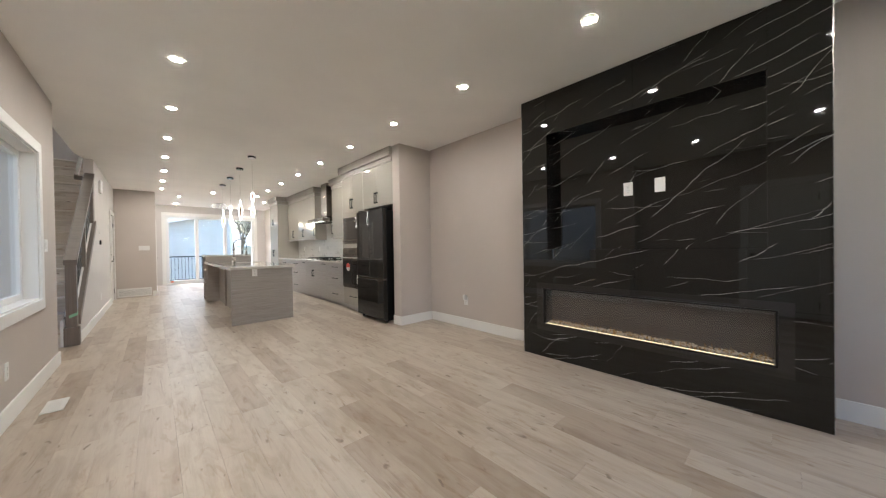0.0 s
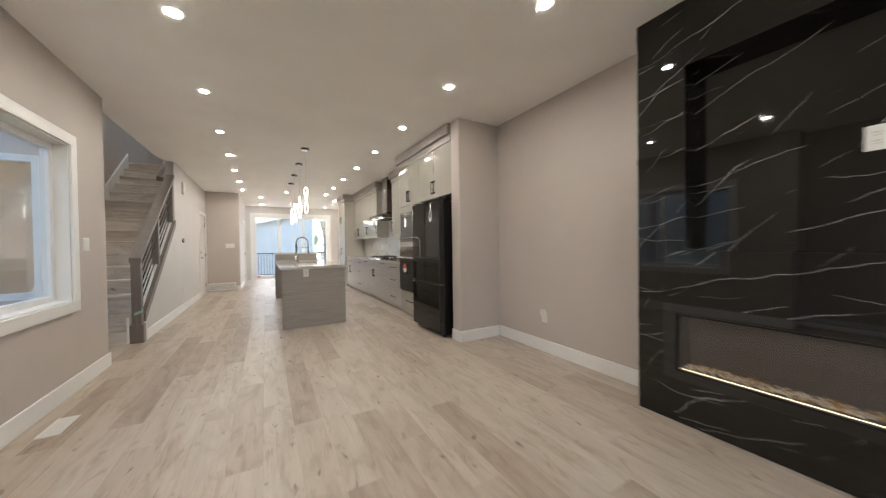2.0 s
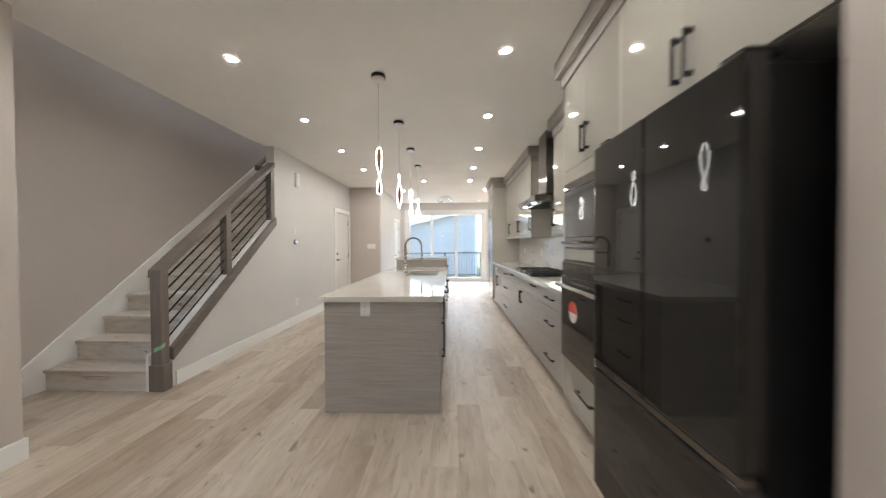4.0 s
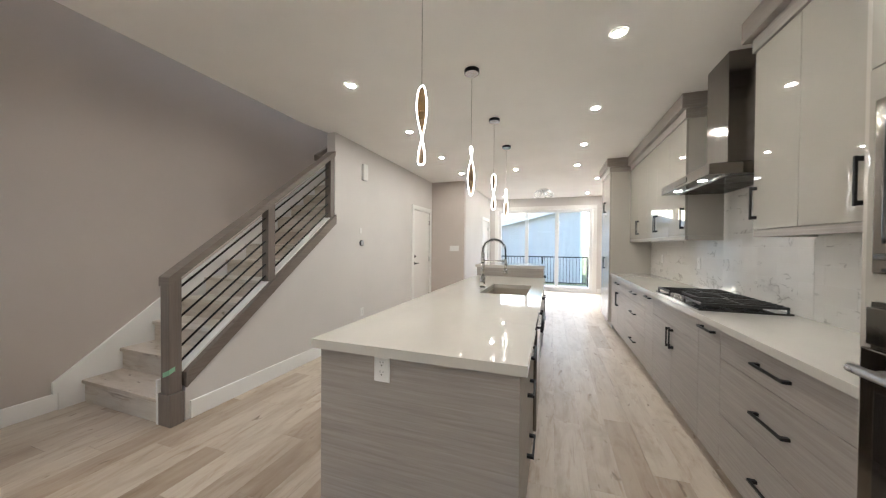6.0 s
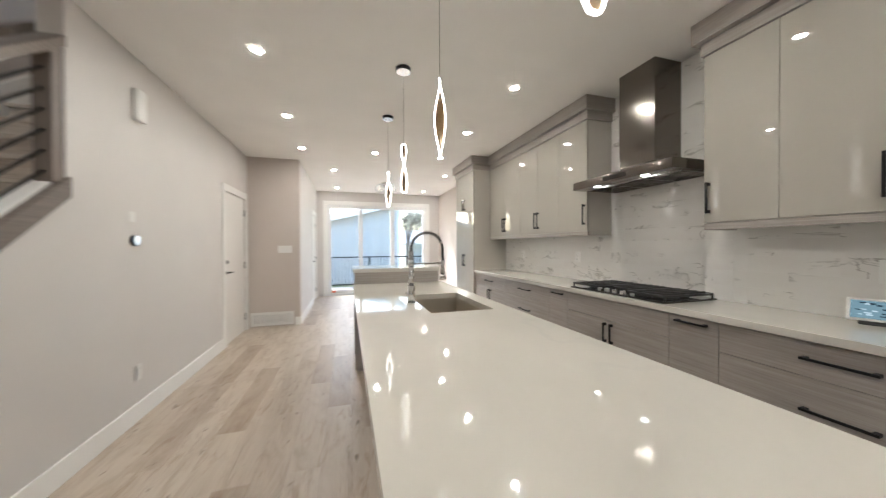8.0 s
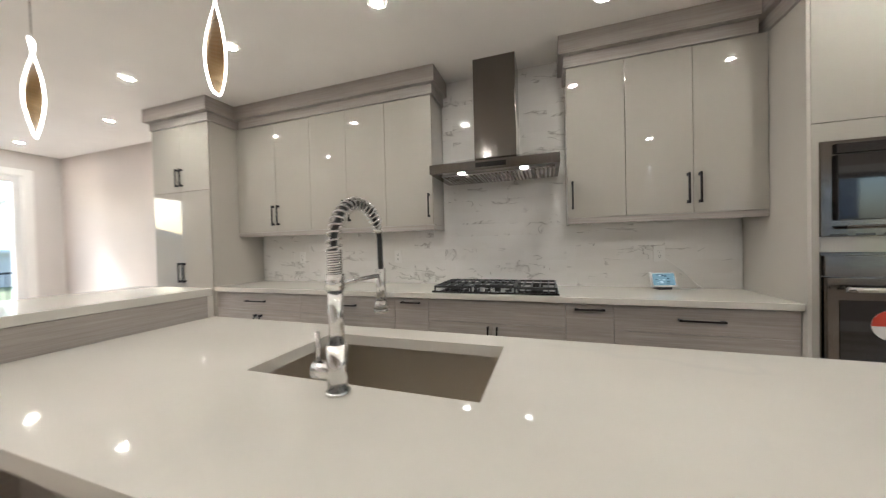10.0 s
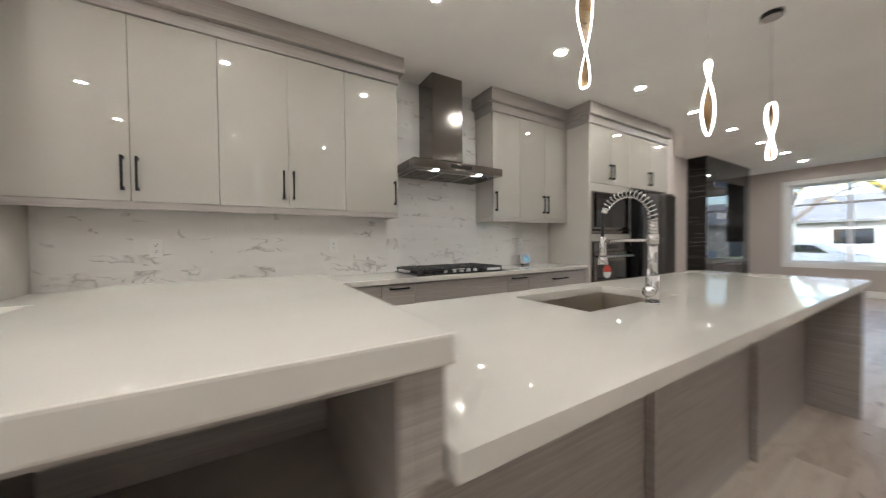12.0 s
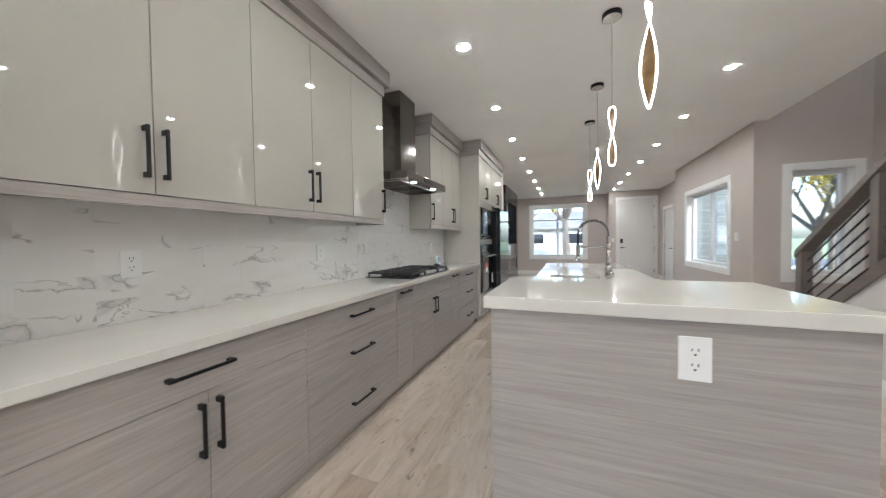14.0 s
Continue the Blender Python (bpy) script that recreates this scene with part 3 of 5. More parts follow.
def slab_door(name, axis, face, sign, a, b, z1, hinge, label, deadbolt=True, set_back=0.012):
    """A flat white door in its frame, black hinges on one side."""
    top = thing(name, (face, a, 0) if axis == "x" else (a, face, 0), label, "door", "", "structure")
    lo, hi = sorted((face - sign * set_back, face - sign * (set_back + 0.04)))

    def args(p, q, u, v, l=lo, h=hi):
        return (l, h, p, q, u, v) if axis == "x" else (p, q, l, h, u, v)
    part("slab", blk(*args(a + 0.004, b - 0.004, 0.008, z1 - 0.004), r=0.002), DOOR, top)
    edge = a if hinge < 0 else b
    for z in [0.22, z1 / 2, z1 - 0.22] if z1 < 2.2 else [0.25, 0.92, 1.58, z1 - 0.22]:
        bm = bmesh.new()
        s = face - sign * set_back
        l2, h2 = sorted((s, s + sign * 0.013))
        box(bm, *args(edge - 0.012, edge + 0.012, z - 0.048, z + 0.048, l2, h2), 0.002)
        part("hinge", bm, BLACK, top, "black hinge")
    y = b - 0.07 if hinge < 0 else a + 0.07
    lever(top, axis, face - sign * set_back, sign, y, 0.96, hinge, deadbolt)
    return top


casing("trim_entry_door", "y", Y_ENTRY, 1, 0.17, 1.12, 2.455)
entry = slab_door("door_entry", "y", Y_ENTRY, 1, 0.17, 1.12, 2.455, -1, "tall flat white entry door with black hardware", False)
bm = box(bmesh.new(), 1.015, 1.085, Y_ENTRY - 0.012, Y_ENTRY + 0.014, 1.10, 1.24, 0.008)
part("keypad_lock", bm, BLACK, entry, "black keypad lock")
bm = rod(bmesh.new(), (0.645, Y_ENTRY - 0.012, 1.52), (0.645, Y_ENTRY - 0.004, 1.52), 0.009, 12)
part("peephole", bm, CHROME, entry)
box_sweep = blk(0.175, 1.115, Y_ENTRY - 0.012, Y_ENTRY - 0.002, 0.006, 0.03)
part("door_sweep", box_sweep, DARK, entry, "dark door sweep")
casing("trim_closet", "x", 0.03, 1, 0.93, 1.71, 2.055)
slab_door("door_closet", "x", 0.03, 1, 0.93, 1.71, 2.055, -1, "flat white closet door with black hardware", False)
casing("trim_side_door", "x", SX1, 1, 11.55, 12.40, 2.035)
slab_door("door_side", "x", SX1, 1, 11.55, 12.40, 2.035, 1, "flat white side door with black lever and deadbolt")
casing("trim_dining_door", "x", 1.204, 1, 14.48, 15.29, 2.035)
slab_door("door_dining", "x", 1.204, 1, 14.48, 15.29, 2.035, 1, "flat white door of the dining end", False)


# ---- staircase ----
RISE, RUN, Y0 = 0.19, 0.245, 7.35
SLOPE = RISE / RUN
# Floor oak made paler and cooler, for the stair window's light on it.
STEP_LIT = make_plank("oak stair tread, daylit tone", "object", True, 1.45, (0.94, 1.0, 1.075))
stairs = thing("staircase", (0, Y0, 0), "staircase with bleached oak treads and risers", "stairs", "", "structure")
for i in range(16):
    y, z = Y0 + i * RUN, (i + 1) * RISE
    x1 = 0.30 if y < 9.1 else SX1 - 0.122
    part("riser", blk(SX0 + 0.026, x1, y, y + 0.018, z - RISE, z - 0.03), STEP_LIT, stairs)
    part("tread", blk(SX0 + 0.026, x1, y - 0.022, y + RUN + 0.016, z - 0.03, z, r=0.006), STEP_LIT, stairs)
skirt = prism(bmesh.new(), [(7.17, 0.136), (7.17, 0.225), (7.185, 0.235), (Y0 + 15 * RUN, 0.235 + (Y0 + 15 * RUN - 7.185) * SLOPE), (Y0 + 15 * RUN, 15 * RISE), (Y0, 0.001), (7.20, 0.001), (7.20, 0.136)], "x", SX0 + 0.001, SX0 + 0.024)
part("skirt_board", skirt, TRIM, stairs, "white painted skirt board along the wall")
structure("floor_landing", blk(SX0, SX1 - 0.121, Y0 + 16 * RUN - 0.02, 12.45, 2.74, 16 * RISE), STEP_LIT, "bleached oak landing at the head of the stairs", "floor")
Y9 = 9.158
knee = prism(bmesh.new(), [(7.44, 0.001), (Y9, 0.001), (Y9, RISE + (Y9 - Y0) * SLOPE), (7.44, RISE + 0.09 * SLOPE)], "x", SX1 - 0.12, SX1)
structure("wall_knee", knee, WALL_LIT, "greige painted wall in a lit tone under the stair rail", "wall")
part("knee_end", blk(SX1 - 0.142, SX1 - 0.116, 7.33, 7.44, 0.001, 0.33, r=0.003), TRIM, stairs, "white board beside the newel post")

rail = thing("stair_railing", (0.39, 7.39, 0), "dark stained wood stair railing with black metal bars", "railing")


def along(y0, y1, lo, hi, x0, x1):
    """A board that climbs with the stairs; lo and hi are its edges above the floor line at y0."""
    g = (y1 - y0) * SLOPE
    return prism(bmesh.new(), [(y0, lo), (y1, lo + g), (y1, hi + g), (y0, hi)], "x", x0, x1)


def nose(y):
    return RISE + (y - Y0) * SLOPE


part("inner_strip", along(7.44, Y9, nose(7.44) + 0.105, nose(7.44) + 0.125, SX1 - 0.120, SX1 - 0.03), TRIM, rail, "white painted strip on the stringer")
part("stringer", along(7.44, Y9 + 0.012, nose(7.44) - 0.01, nose(7.44) + 0.105, SX1 - 0.126, SX1 + 0.016), STAIN, rail)
part("newel_base", blk(0.322, 0.458, 7.33, 7.425, 0.001, 0.235, r=0.006), STAIN_UP, rail)
part("newel_post", blk(0.345, 0.440, 7.335, 7.418, 0.235, 1.08, r=0.004), STAIN_UP, rail)
part("post", blk(0.350, 0.432, 8.18, 8.26, nose(8.22) + 0.10, nose(8.22) + 0.86, r=0.003), STAIN_UP, rail)
part("post", blk(0.350, 0.432, 9.085, 9.157, nose(9.12) + 0.10, nose(9.12) + 0.86, r=0.003), STAIN_UP, rail)
part("handrail", along(7.33, 9.157, nose(7.33) + 0.845, nose(7.33) + 0.91, 0.335, 0.450), STAIN, rail)
for a, b in ((7.43, 8.18), (8.26, 9.085)):
    for k in range(6):
        h = 0.185 + 0.112 * k
        part("bar", rod(bmesh.new(), (0.392, a, nose(a) + h), (0.392, b, nose(b) + h), 0.008, 10), BLACK, rail, "", True)
tape = prism(bmesh.new(), [(0.372, 0.352), (0.4425, 0.382), (0.4425, 0.418), (0.372, 0.388)], "y", 7.3325, 7.3345)
prism(tape, [(7.3325, 0.382), (7.372, 0.398), (7.372, 0.432), (7.3325, 0.418)], "x", 0.4405, 0.4425)
part("tape", tape, GREEN, rail, "strip of green masking tape")
hr = thing("wall_handrail", (0.27, 9.3, 2.4), "dark stained handrail on the stair wall", "handrail")
part("rail", along(9.02, 10.6, nose(9.02) + 0.89, nose(9.02) + 0.95, 0.235, 0.285), STAIN, hr)
part("bracket", blk(0.235, 0.33, 9.02, 9.08, nose(9.02) + 0.88, nose(9.02) + 0.94, r=0.003), STAIN, hr)


# ---- fireplace wall ----
FX, FY0, FY1 = 4.19, 1.07, 3.23
fp = thing("fireplace_wall", (FX, FY0, 0), "floor-to-ceiling black marble fireplace wall with a television niche", "fireplace", "", "structure")
NY0, NY1, NZ0, NZ1 = 1.342, 2.945, 1.13, 2.325
BY0, BY1, BZ0, BZ1 = 1.30, 2.995, 0.345, 0.725
JY = 2.14


def slab(y0, y1, z0, z1):
    part("marble_panel", blk(FX, FX + 0.02, y0 + 0.0008, y1 - 0.0008, z0 + 0.0008, z1 - 0.0008), MARBLE, fp)


slab(FY0, NY0, NZ0, H - 0.002); slab(NY1, FY1, NZ0, H - 0.002); slab(NY0, JY, NZ1, H - 0.002); slab(JY, NY1, NZ1, H - 0.002)
slab(FY0, JY, BZ1, NZ0); slab(JY, FY1, BZ1, NZ0)
slab(FY0, BY0, BZ0, BZ1); slab(BY1, FY1, BZ0, BZ1); slab(FY0, JY, 0.002, BZ0); slab(JY, FY1, 0.002, BZ0)
part("niche_back", blk(FX + 0.15, FX + 0.17, NY0, NY1, NZ0, NZ1), MARBLE, fp)
core = bmesh.new()
for y0, y1, z0, z1 in ((FY0 + 0.003, NY0, NZ0, H), (NY1, FY1 - 0.003, NZ0, H), (NY0, NY1, NZ1, H), (FY0 + 0.003, FY1 - 0.003, BZ1, NZ0), (FY0 + 0.003, BY0, BZ0, BZ1), (BY1, FY1 - 0.003, BZ0, BZ1), (FY0 + 0.003, FY1 - 0.003, 0.002, BZ0)):
    box(core, FX + 0.021, XR - 0.001, y0, y1, z0, z1)
part("core", core, BLACK_GLASS, fp)
part("side_panel", blk(FX + 0.001, XR - 0.001, FY1 - 0.003, FY1 + 0.006, 0.002, H - 0.002), MARBLE, fp)
part("side_panel", blk(FX + 0.001, XR - 0.001, FY0 - 0.006, FY0 + 0.003, 0.002, H - 0.002), MARBLE, fp)
for y in (FY0 - 0.006, FY1 + 0.002):
    part("edge_trim", blk(FX - 0.003, FX + 0.006, y, y + 0.004, 0.002, H - 0.002), BRIGHT_STEEL, fp, "thin metal edge trim")
nt = bmesh.new()
for y0, y1, z0, z1 in ((NY0, NY0 + 0.005, NZ0, NZ1), (NY1 - 0.005, NY1, NZ0, NZ1), (NY0, NY1, NZ1 - 0.005, NZ1), (NY0, NY1, NZ0, NZ0 + 0.004)):
    box(nt, FX - 0.002, FX + 0.15, y0, y1, z0, z1)
part("niche_trim", nt, BLACK_GLASS, fp, "dark glossy niche lining")
fire = thing("electric_fireplace", (FX + 0.05, BY0, BZ0), "long black electric fireplace with glowing crystals behind glass", "fireplace")
# Brown rather than black: carries the room's reflection in the front glass.
FIREBACK = plain("firebox lining, reflected room tone", (0.060, 0.048, 0.040), 0.75)
part("firebox", blk(FX + 0.16, FX + 0.18, BY0, BY1, BZ0, BZ1), FIREBACK, fire, "firebox lining browned for the reflected room")
fr = bmesh.new()
for y0, y1, z0, z1 in ((BY0, BY0 + 0.012, BZ0, BZ1), (BY1 - 0.012, BY1, BZ0, BZ1), (BY0, BY1, BZ1 - 0.012, BZ1), (BY0, BY1, BZ0, BZ0 + 0.012)):
    box(fr, FX - 0.004, FX + 0.16, y0, y1, z0, z1)
part("frame", fr, BLACK, fire, "black metal frame")
sr = bmesh.new()
for y0, y1, z0, z1 in ((BY0 - 0.075, BY0 - 0.001, BZ0 - 0.06, BZ1 + 0.06), (BY1 + 0.001, BY1 + 0.075, BZ0 - 0.06, BZ1 + 0.06), (BY0 - 0.001, BY1 + 0.001, BZ1 + 0.001, BZ1 + 0.06), (BY0 - 0.001, BY1 + 0.001, BZ0 - 0.06, BZ0 - 0.001)):
    box(sr, FX - 0.004, FX - 0.0005, y0, y1, z0, z1)
part("glass_surround", sr, BLACK_GLASS, fire, "black glass border")
bl = part("glass_front", blk(FX + 0.012, FX + 0.016, BY0 + 0.012, BY1 - 0.012, BZ0 + 0.012, BZ1 - 0.012), FIRE_GLASS, fire, "glossy front glass")
bl.visible_shadow = False
rng = random.Random(5)
warm, clear = bmesh.new(), bmesh.new()
for k in range(700):
    y, x, s = rng.uniform(BY0 + 0.03, BY1 - 0.03), FX + rng.uniform(0.03, 0.14), rng.uniform(0.004, 0.009)
    m = Matrix.Translation((x, y, BZ0 + 0.016 + s * 0.6 + rng.uniform(0, 0.012))) @ Euler((rng.uniform(0, 3), rng.uniform(0, 3), rng.uniform(0, 3))).to_matrix().to_4x4()
    bmesh.ops.create_icosphere(warm if k % 6 == 0 else clear, subdivisions=1, radius=s, matrix=m)
shards = bmesh.new()
for k in range(110):
    y, h = rng.uniform(BY0 + 0.05, BY1 - 0.05), rng.uniform(0.012, 0.05)
    rod(shards, (FX + rng.uniform(0.05, 0.12), y, BZ0 + 0.015), (FX + rng.uniform(0.05, 0.12), y + rng.uniform(-0.012, 0.012), BZ0 + 0.02 + h), 0.004, 5, 0.001)
AMBER = plain("amber crystal", (0.42, 0.24, 0.07), 0.12)
tagged(part("amber_shards", shards, AMBER, fire, "upright amber crystal shards"), kind="stuff")
CRYSTAL = plain("pale crystal", (0.62, 0.54, 0.42), 0.12)
tagged(part("amber_bed", warm, AMBER, fire, "amber crystals"), kind="stuff")
part("light_strip", blk(FX + 0.020, FX + 0.026, BY0 + 0.02, BY1 - 0.02, BZ0 + 0.0125, BZ0 + 0.0145), EMBER, fire, "warm light strip under the crystals")
tagged(part("crystal_bed", clear, CRYSTAL, fire, "pale clear crystals"), kind="stuff")


# ---- small wall fittings ----
def plate(name, axis, face, sign, u, z, w, h, label, category, parts_):
    """A white cover plate on a wall; parts_ are (du, dz, w, h, material, name, depth)."""
    top = thing(name, (face, u, z) if axis == "x" else (u, face, z), label, category)

    def slab_(name_, du, dz, ww, hh, d0, d1, mt, r):
        lo, hi = sorted((face + sign * d0, face + sign * d1))
        a = (lo, hi, u + du - ww / 2, u + du + ww / 2) if axis == "x" else (u + du - ww / 2, u + du + ww / 2, lo, hi)
        part(name_, blk(*a, z + dz - hh / 2, z + dz + hh / 2, r=r), mt, top)
    slab_("cover", 0, 0, w, h, 0.0005, 0.006, PLASTIC, 0.002)
    for du, dz, ww, hh, mt, nm, d in parts_:
        slab_(nm, du, dz, ww, hh, 0.006, 0.006 + d, mt, 0.0005)
    return top


def outlet(axis, face, sign, u, z, where):
    holes = []
    for dz in (0.020, -0.020):
        holes += [(-0.007, dz + 0.005, 0.003, 0.009, DARK, "slot", 0.0023), (0.007, dz + 0.005, 0.003, 0.007, DARK, "slot", 0.0023), (0, dz - 0.008, 0.006, 0.005, DARK, "slot", 0.0023)]
    return plate("wall_outlet", axis, face, sign, u, z, 0.074, 0.118, "white double power outlet " + where, "outlet", [(0, 0, 0.034, 0.068, PLASTIC, "socket", 0.002)] + holes)


def switch(axis, face, sign, u, z, gangs, where):
    w = 0.074 + 0.046 * (gangs - 1)
    rock = [((k - (gangs - 1) / 2) * 0.046, 0, 0.033, 0.067, PLASTIC, "rocker", 0.003) for k in range(gangs)]
    return plate("light_switch", axis, face, sign, u, z, w, 0.118, "white rocker light switch " + where, "switch", rock)


outlet("x", FX + 0.15, -1, 2.224, 1.671, "in the marble niche")
plate("cable_plate", "x", FX + 0.15, -1, 1.982, 1.676, 0.076, 0.12, "blank white cable plate in the marble niche", "wall plate", [])
outlet("x", XR, -1, 4.41, 0.385, "low on the greige wall")
outlet("x", XL, 1, 4.88, 0.37, "under the side window")
switch("x", XL, 1, 6.03, 1.248, 2, "beside the side window")
outlet("x", SX1, 1, 9.76, 0.36, "low on the stair wall")
switch("y", 12.54, -1, 0.98, 1.258, 4, "of four gangs")
switch("y", Y_ENTRY, 1, 1.315, 1.20, 2, "beside the entry door")
outlet("y", Y_FRONT, 1, 1.86, 0.36, "low on the front wall")
outlet("y", 7.025, -1, 2.354, 0.81, "on the end of the island")
outlet("y", 10.76, 1, 2.381, 0.922, "on the end of the raised bar")
nl = thing("night_light", (XR - 0.01, 4.40, 0.42), "white plug-in night light on a wall outlet", "night light")
part("body", blk(XR - 0.05, XR - 0.009, 4.385, 4.435, 0.40, 0.475, r=0.012), PLASTIC, nl)
th = thing("thermostat", (SX1, 9.735, 1.352), "small round thermostat with a mirror-bright face", "thermostat")
part("ring", rod(bmesh.new(), (SX1 + 0.0005, 9.735, 1.352), (SX1 + 0.022, 9.735, 1.352), 0.041, 28), BLACK, th)
part("face", rod(bmesh.new(), (SX1 + 0.022, 9.735, 1.352), (SX1 + 0.026, 9.735, 1.352), 0.038, 28), CHROME, th, "mirror-bright face")
plate("sensor_plate", "x", SX1, 1, 9.72, 1.528, 0.055, 0.075, "small white sensor plate on the stair wall", "sensor", [])
dc = thing("door_chime", (SX1, 9.79, 2.37), "white rounded door chime high on the wall", "door chime")
part("body", blk(SX1 + 0.0005, SX1 + 0.045, 9.73, 9.85, 2.25, 2.49, r=0.02), PLASTIC, dc)


def grille(name, flat, x0, x1, y0, y1, z0, z1, label):
    """A white register: a frame with thin slats over a dark gap."""
    top = thing(name, (x0, y0, z0), label, "vent")
    if flat:
        part("backing", blk(x0 + 0.01, x1 - 0.01, y0 + 0.01, y1 - 0.01, z0, z0 + 0.002), DARK, top)
        f = bmesh.new()
        for a in ((x0, x1, y0, y0 + 0.02), (x0, x1, y1 - 0.02, y1), (x0, x0 + 0.02, y0, y1), (x1 - 0.02, x1, y0, y1)):
            box(f, *a, z0, z1)
        part("frame", f, PLASTIC, top)
        n = 14
        for k in range(n):
            y = y0 + 0.02 + (y1 - y0 - 0.04) * (k + 0.5) / n
            part("slat", blk(x0 + 0.02, x1 - 0.02, y - 0.0065, y + 0.0065, z0 + 0.002, z1 - 0.001), PLASTIC, top)
    else:
        part("backing", blk(x0 + 0.01, x1 - 0.01, y1 - 0.002, y1 - 0.0005, z0 + 0.01, z1 - 0.01), DARK, top)
        f = bmesh.new()
        for a in ((x0, x1, z0, z0 + 0.03), (x0, x1, z1 - 0.03, z1), (x0, x0 + 0.03, z0 + 0.03, z1 - 0.03), (x1 - 0.03, x1, z0 + 0.03, z1 - 0.03)):
            box(f, a[0], a[1], y0, y1 - 0.0005, a[2], a[3])
        part("frame", f, PLASTIC, top)
        n = 9
        for k in range(n):
            z = z0 + 0.03 + (z1 - z0 - 0.06) * (k + 0.5) / n
            part("slat", blk(x0 + 0.03, x1 - 0.03, y0 + 0.002, y1 - 0.003, z - 0.0065, z + 0.0065), PLASTIC, top)
    return top


grille("wall_vent", False, 0.47, 1.105, 12.525, 12.54, 0.02, 0.235, "white return-air grille at the foot of the wall")
grille("floor_vent", True, 0.535, 0.65, 4.93, 5.21, 0.0005, 0.006, "white floor register near the side window")


# ---- kitchen run ----
CF = 3.905       # tall fronts
BF = 3.945       # base fronts
UF = 4.195       # upper fronts
Z_TOP = 2.52     # doors end, crown begins


def pull(parent, x, y, z, length, upright, material=BLACK, out=-1):
    """A square black bar pull on a front that faces -x (out=-1) or +x."""
    bm, h = bmesh.new(), length / 2
    a, b = sorted((x + out * 0.024, x + out * 0.034))
    c, d = sorted((x, x + out * 0.028))
    if upright:
        box(bm, a, b, y - 0.006, y + 0.006, z - h, z + h, 0.002)
        for s in (-1, 1):
            box(bm, c, d, y - 0.007, y + 0.007, z + s * (h - 0.012) - 0.010, z + s * (h - 0.012) + 0.010, 0.002)
    else:
        box(bm, a, b, y - h, y + h, z - 0.006, z + 0.006, 0.002)
        for s in (-1, 1):
            box(bm, c, d, y + s * (h - 0.012) - 0.010, y + s * (h - 0.012) + 0.010, z - 0.007, z + 0.007, 0.002)
    return part("handle", bm, material, parent, "black bar handle")


def front(parent, name, x, y0, y1, z0, z1, material, handle=None, t=0.02, out=-1):
    """One door or drawer front with its handle: (side, height, length) upright or ('level', z, length)."""
    lo, hi = sorted((x, x - out * t))
    ob = part(name, blk(lo, hi, y0 + 0.0015, y1 - 0.0015, z0 + 0.0015, z1 - 0.0015, r=0.0015), material, parent)
    if handle:
        where, z, length = handle
        if where == "level":
            pull(ob, x, (y0 + y1) / 2, z, length, False, BLACK, out)
        else:
            pull(ob, x, y1 - 0.032 if where == "far" else y0 + 0.032, z, length, True, BLACK, out)
    return ob


def base_unit(y0, y1, rows, label):
    """A base cabinet: carcass, toe kick and fronts."""
    c = thing("base_cabinet", (BF, y0, 0), label, "cabinet", "kitchen base cabinets")
    part("body", blk(BF + 0.021, XR - 0.012, y0 + 0.001, y1 - 0.001, 0.08, 0.866), WOOD_IN, c)
    part("toe_kick", blk(BF + 0.06, BF + 0.076, y0, y1, 0.001, 0.08), WOOD, c)
    for name, a, b, z0, z1, h in rows:
        front(c, name, BF, a, b, z0, z1, WOOD, h)
    return c


def drawers(y0, y1):
    return [("drawer", y0, y1, 0.70, 0.862, ("level", 0.787, 0.23)), ("drawer", y0, y1, 0.384, 0.70, ("level", 0.555, 0.23)), ("drawer", y0, y1, 0.085, 0.384, ("level", 0.235, 0.23))]


base_unit(10.53, 11.538, [("drawer", 10.53, 11.538, 0.70, 0.862, ("level", 0.787, 0.23)), ("door", 11.01, 11.538, 0.085, 0.70, ("near", 0.565, 0.20)), ("door", 10.53, 11.01, 0.085, 0.70, ("far", 0.565, 0.20))], "wood-grain base cabinet with one drawer and two doors")
base_unit(9.60, 10.53, drawers(9.60, 10.53), "wood-grain base cabinet with three drawers")
base_unit(9.32, 9.60, [("door", 9.32, 9.60, 0.085, 0.862, ("level", 0.83, 0.16))], "narrow wood-grain pull-out cabinet")
base_unit(8.345, 9.32, [("panel", 8.345, 9.32, 0.70, 0.862, None), ("door", 8.832, 9.32, 0.085, 0.70, ("near", 0.60, 0.16)), ("door", 8.345, 8.832, 0.085, 0.70, ("far", 0.60, 0.16))], "wood-grain base cabinet with two doors under the cooktop")
base_unit(8.06, 8.345, [("door", 8.06, 8.345, 0.085, 0.862, ("level", 0.83, 0.18))], "narrow wood-grain pull-out cabinet")
base_unit(7.152, 8.06, drawers(7.152, 8.06), "wood-grain base cabinet with three drawers")

ct = bmesh.new()
box(ct, 3.918, XR - 0.012, 7.152, 11.538, 0.868, 0.908, 0.003)
tagged(solid("kitchen_worktop", ct, QUARTZ), "white quartz worktop along the kitchen wall", "worktop")


def upper_unit(y0, y1, doors, label, x=UF, z0=1.44, name="wall_cabinet"):
    c = thing(name, (x, y0, z0), label, "cabinet", "gloss wall cabinets")
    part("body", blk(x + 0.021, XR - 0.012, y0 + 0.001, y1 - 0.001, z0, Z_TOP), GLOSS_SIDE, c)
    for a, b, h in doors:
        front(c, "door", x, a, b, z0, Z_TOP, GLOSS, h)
    return c


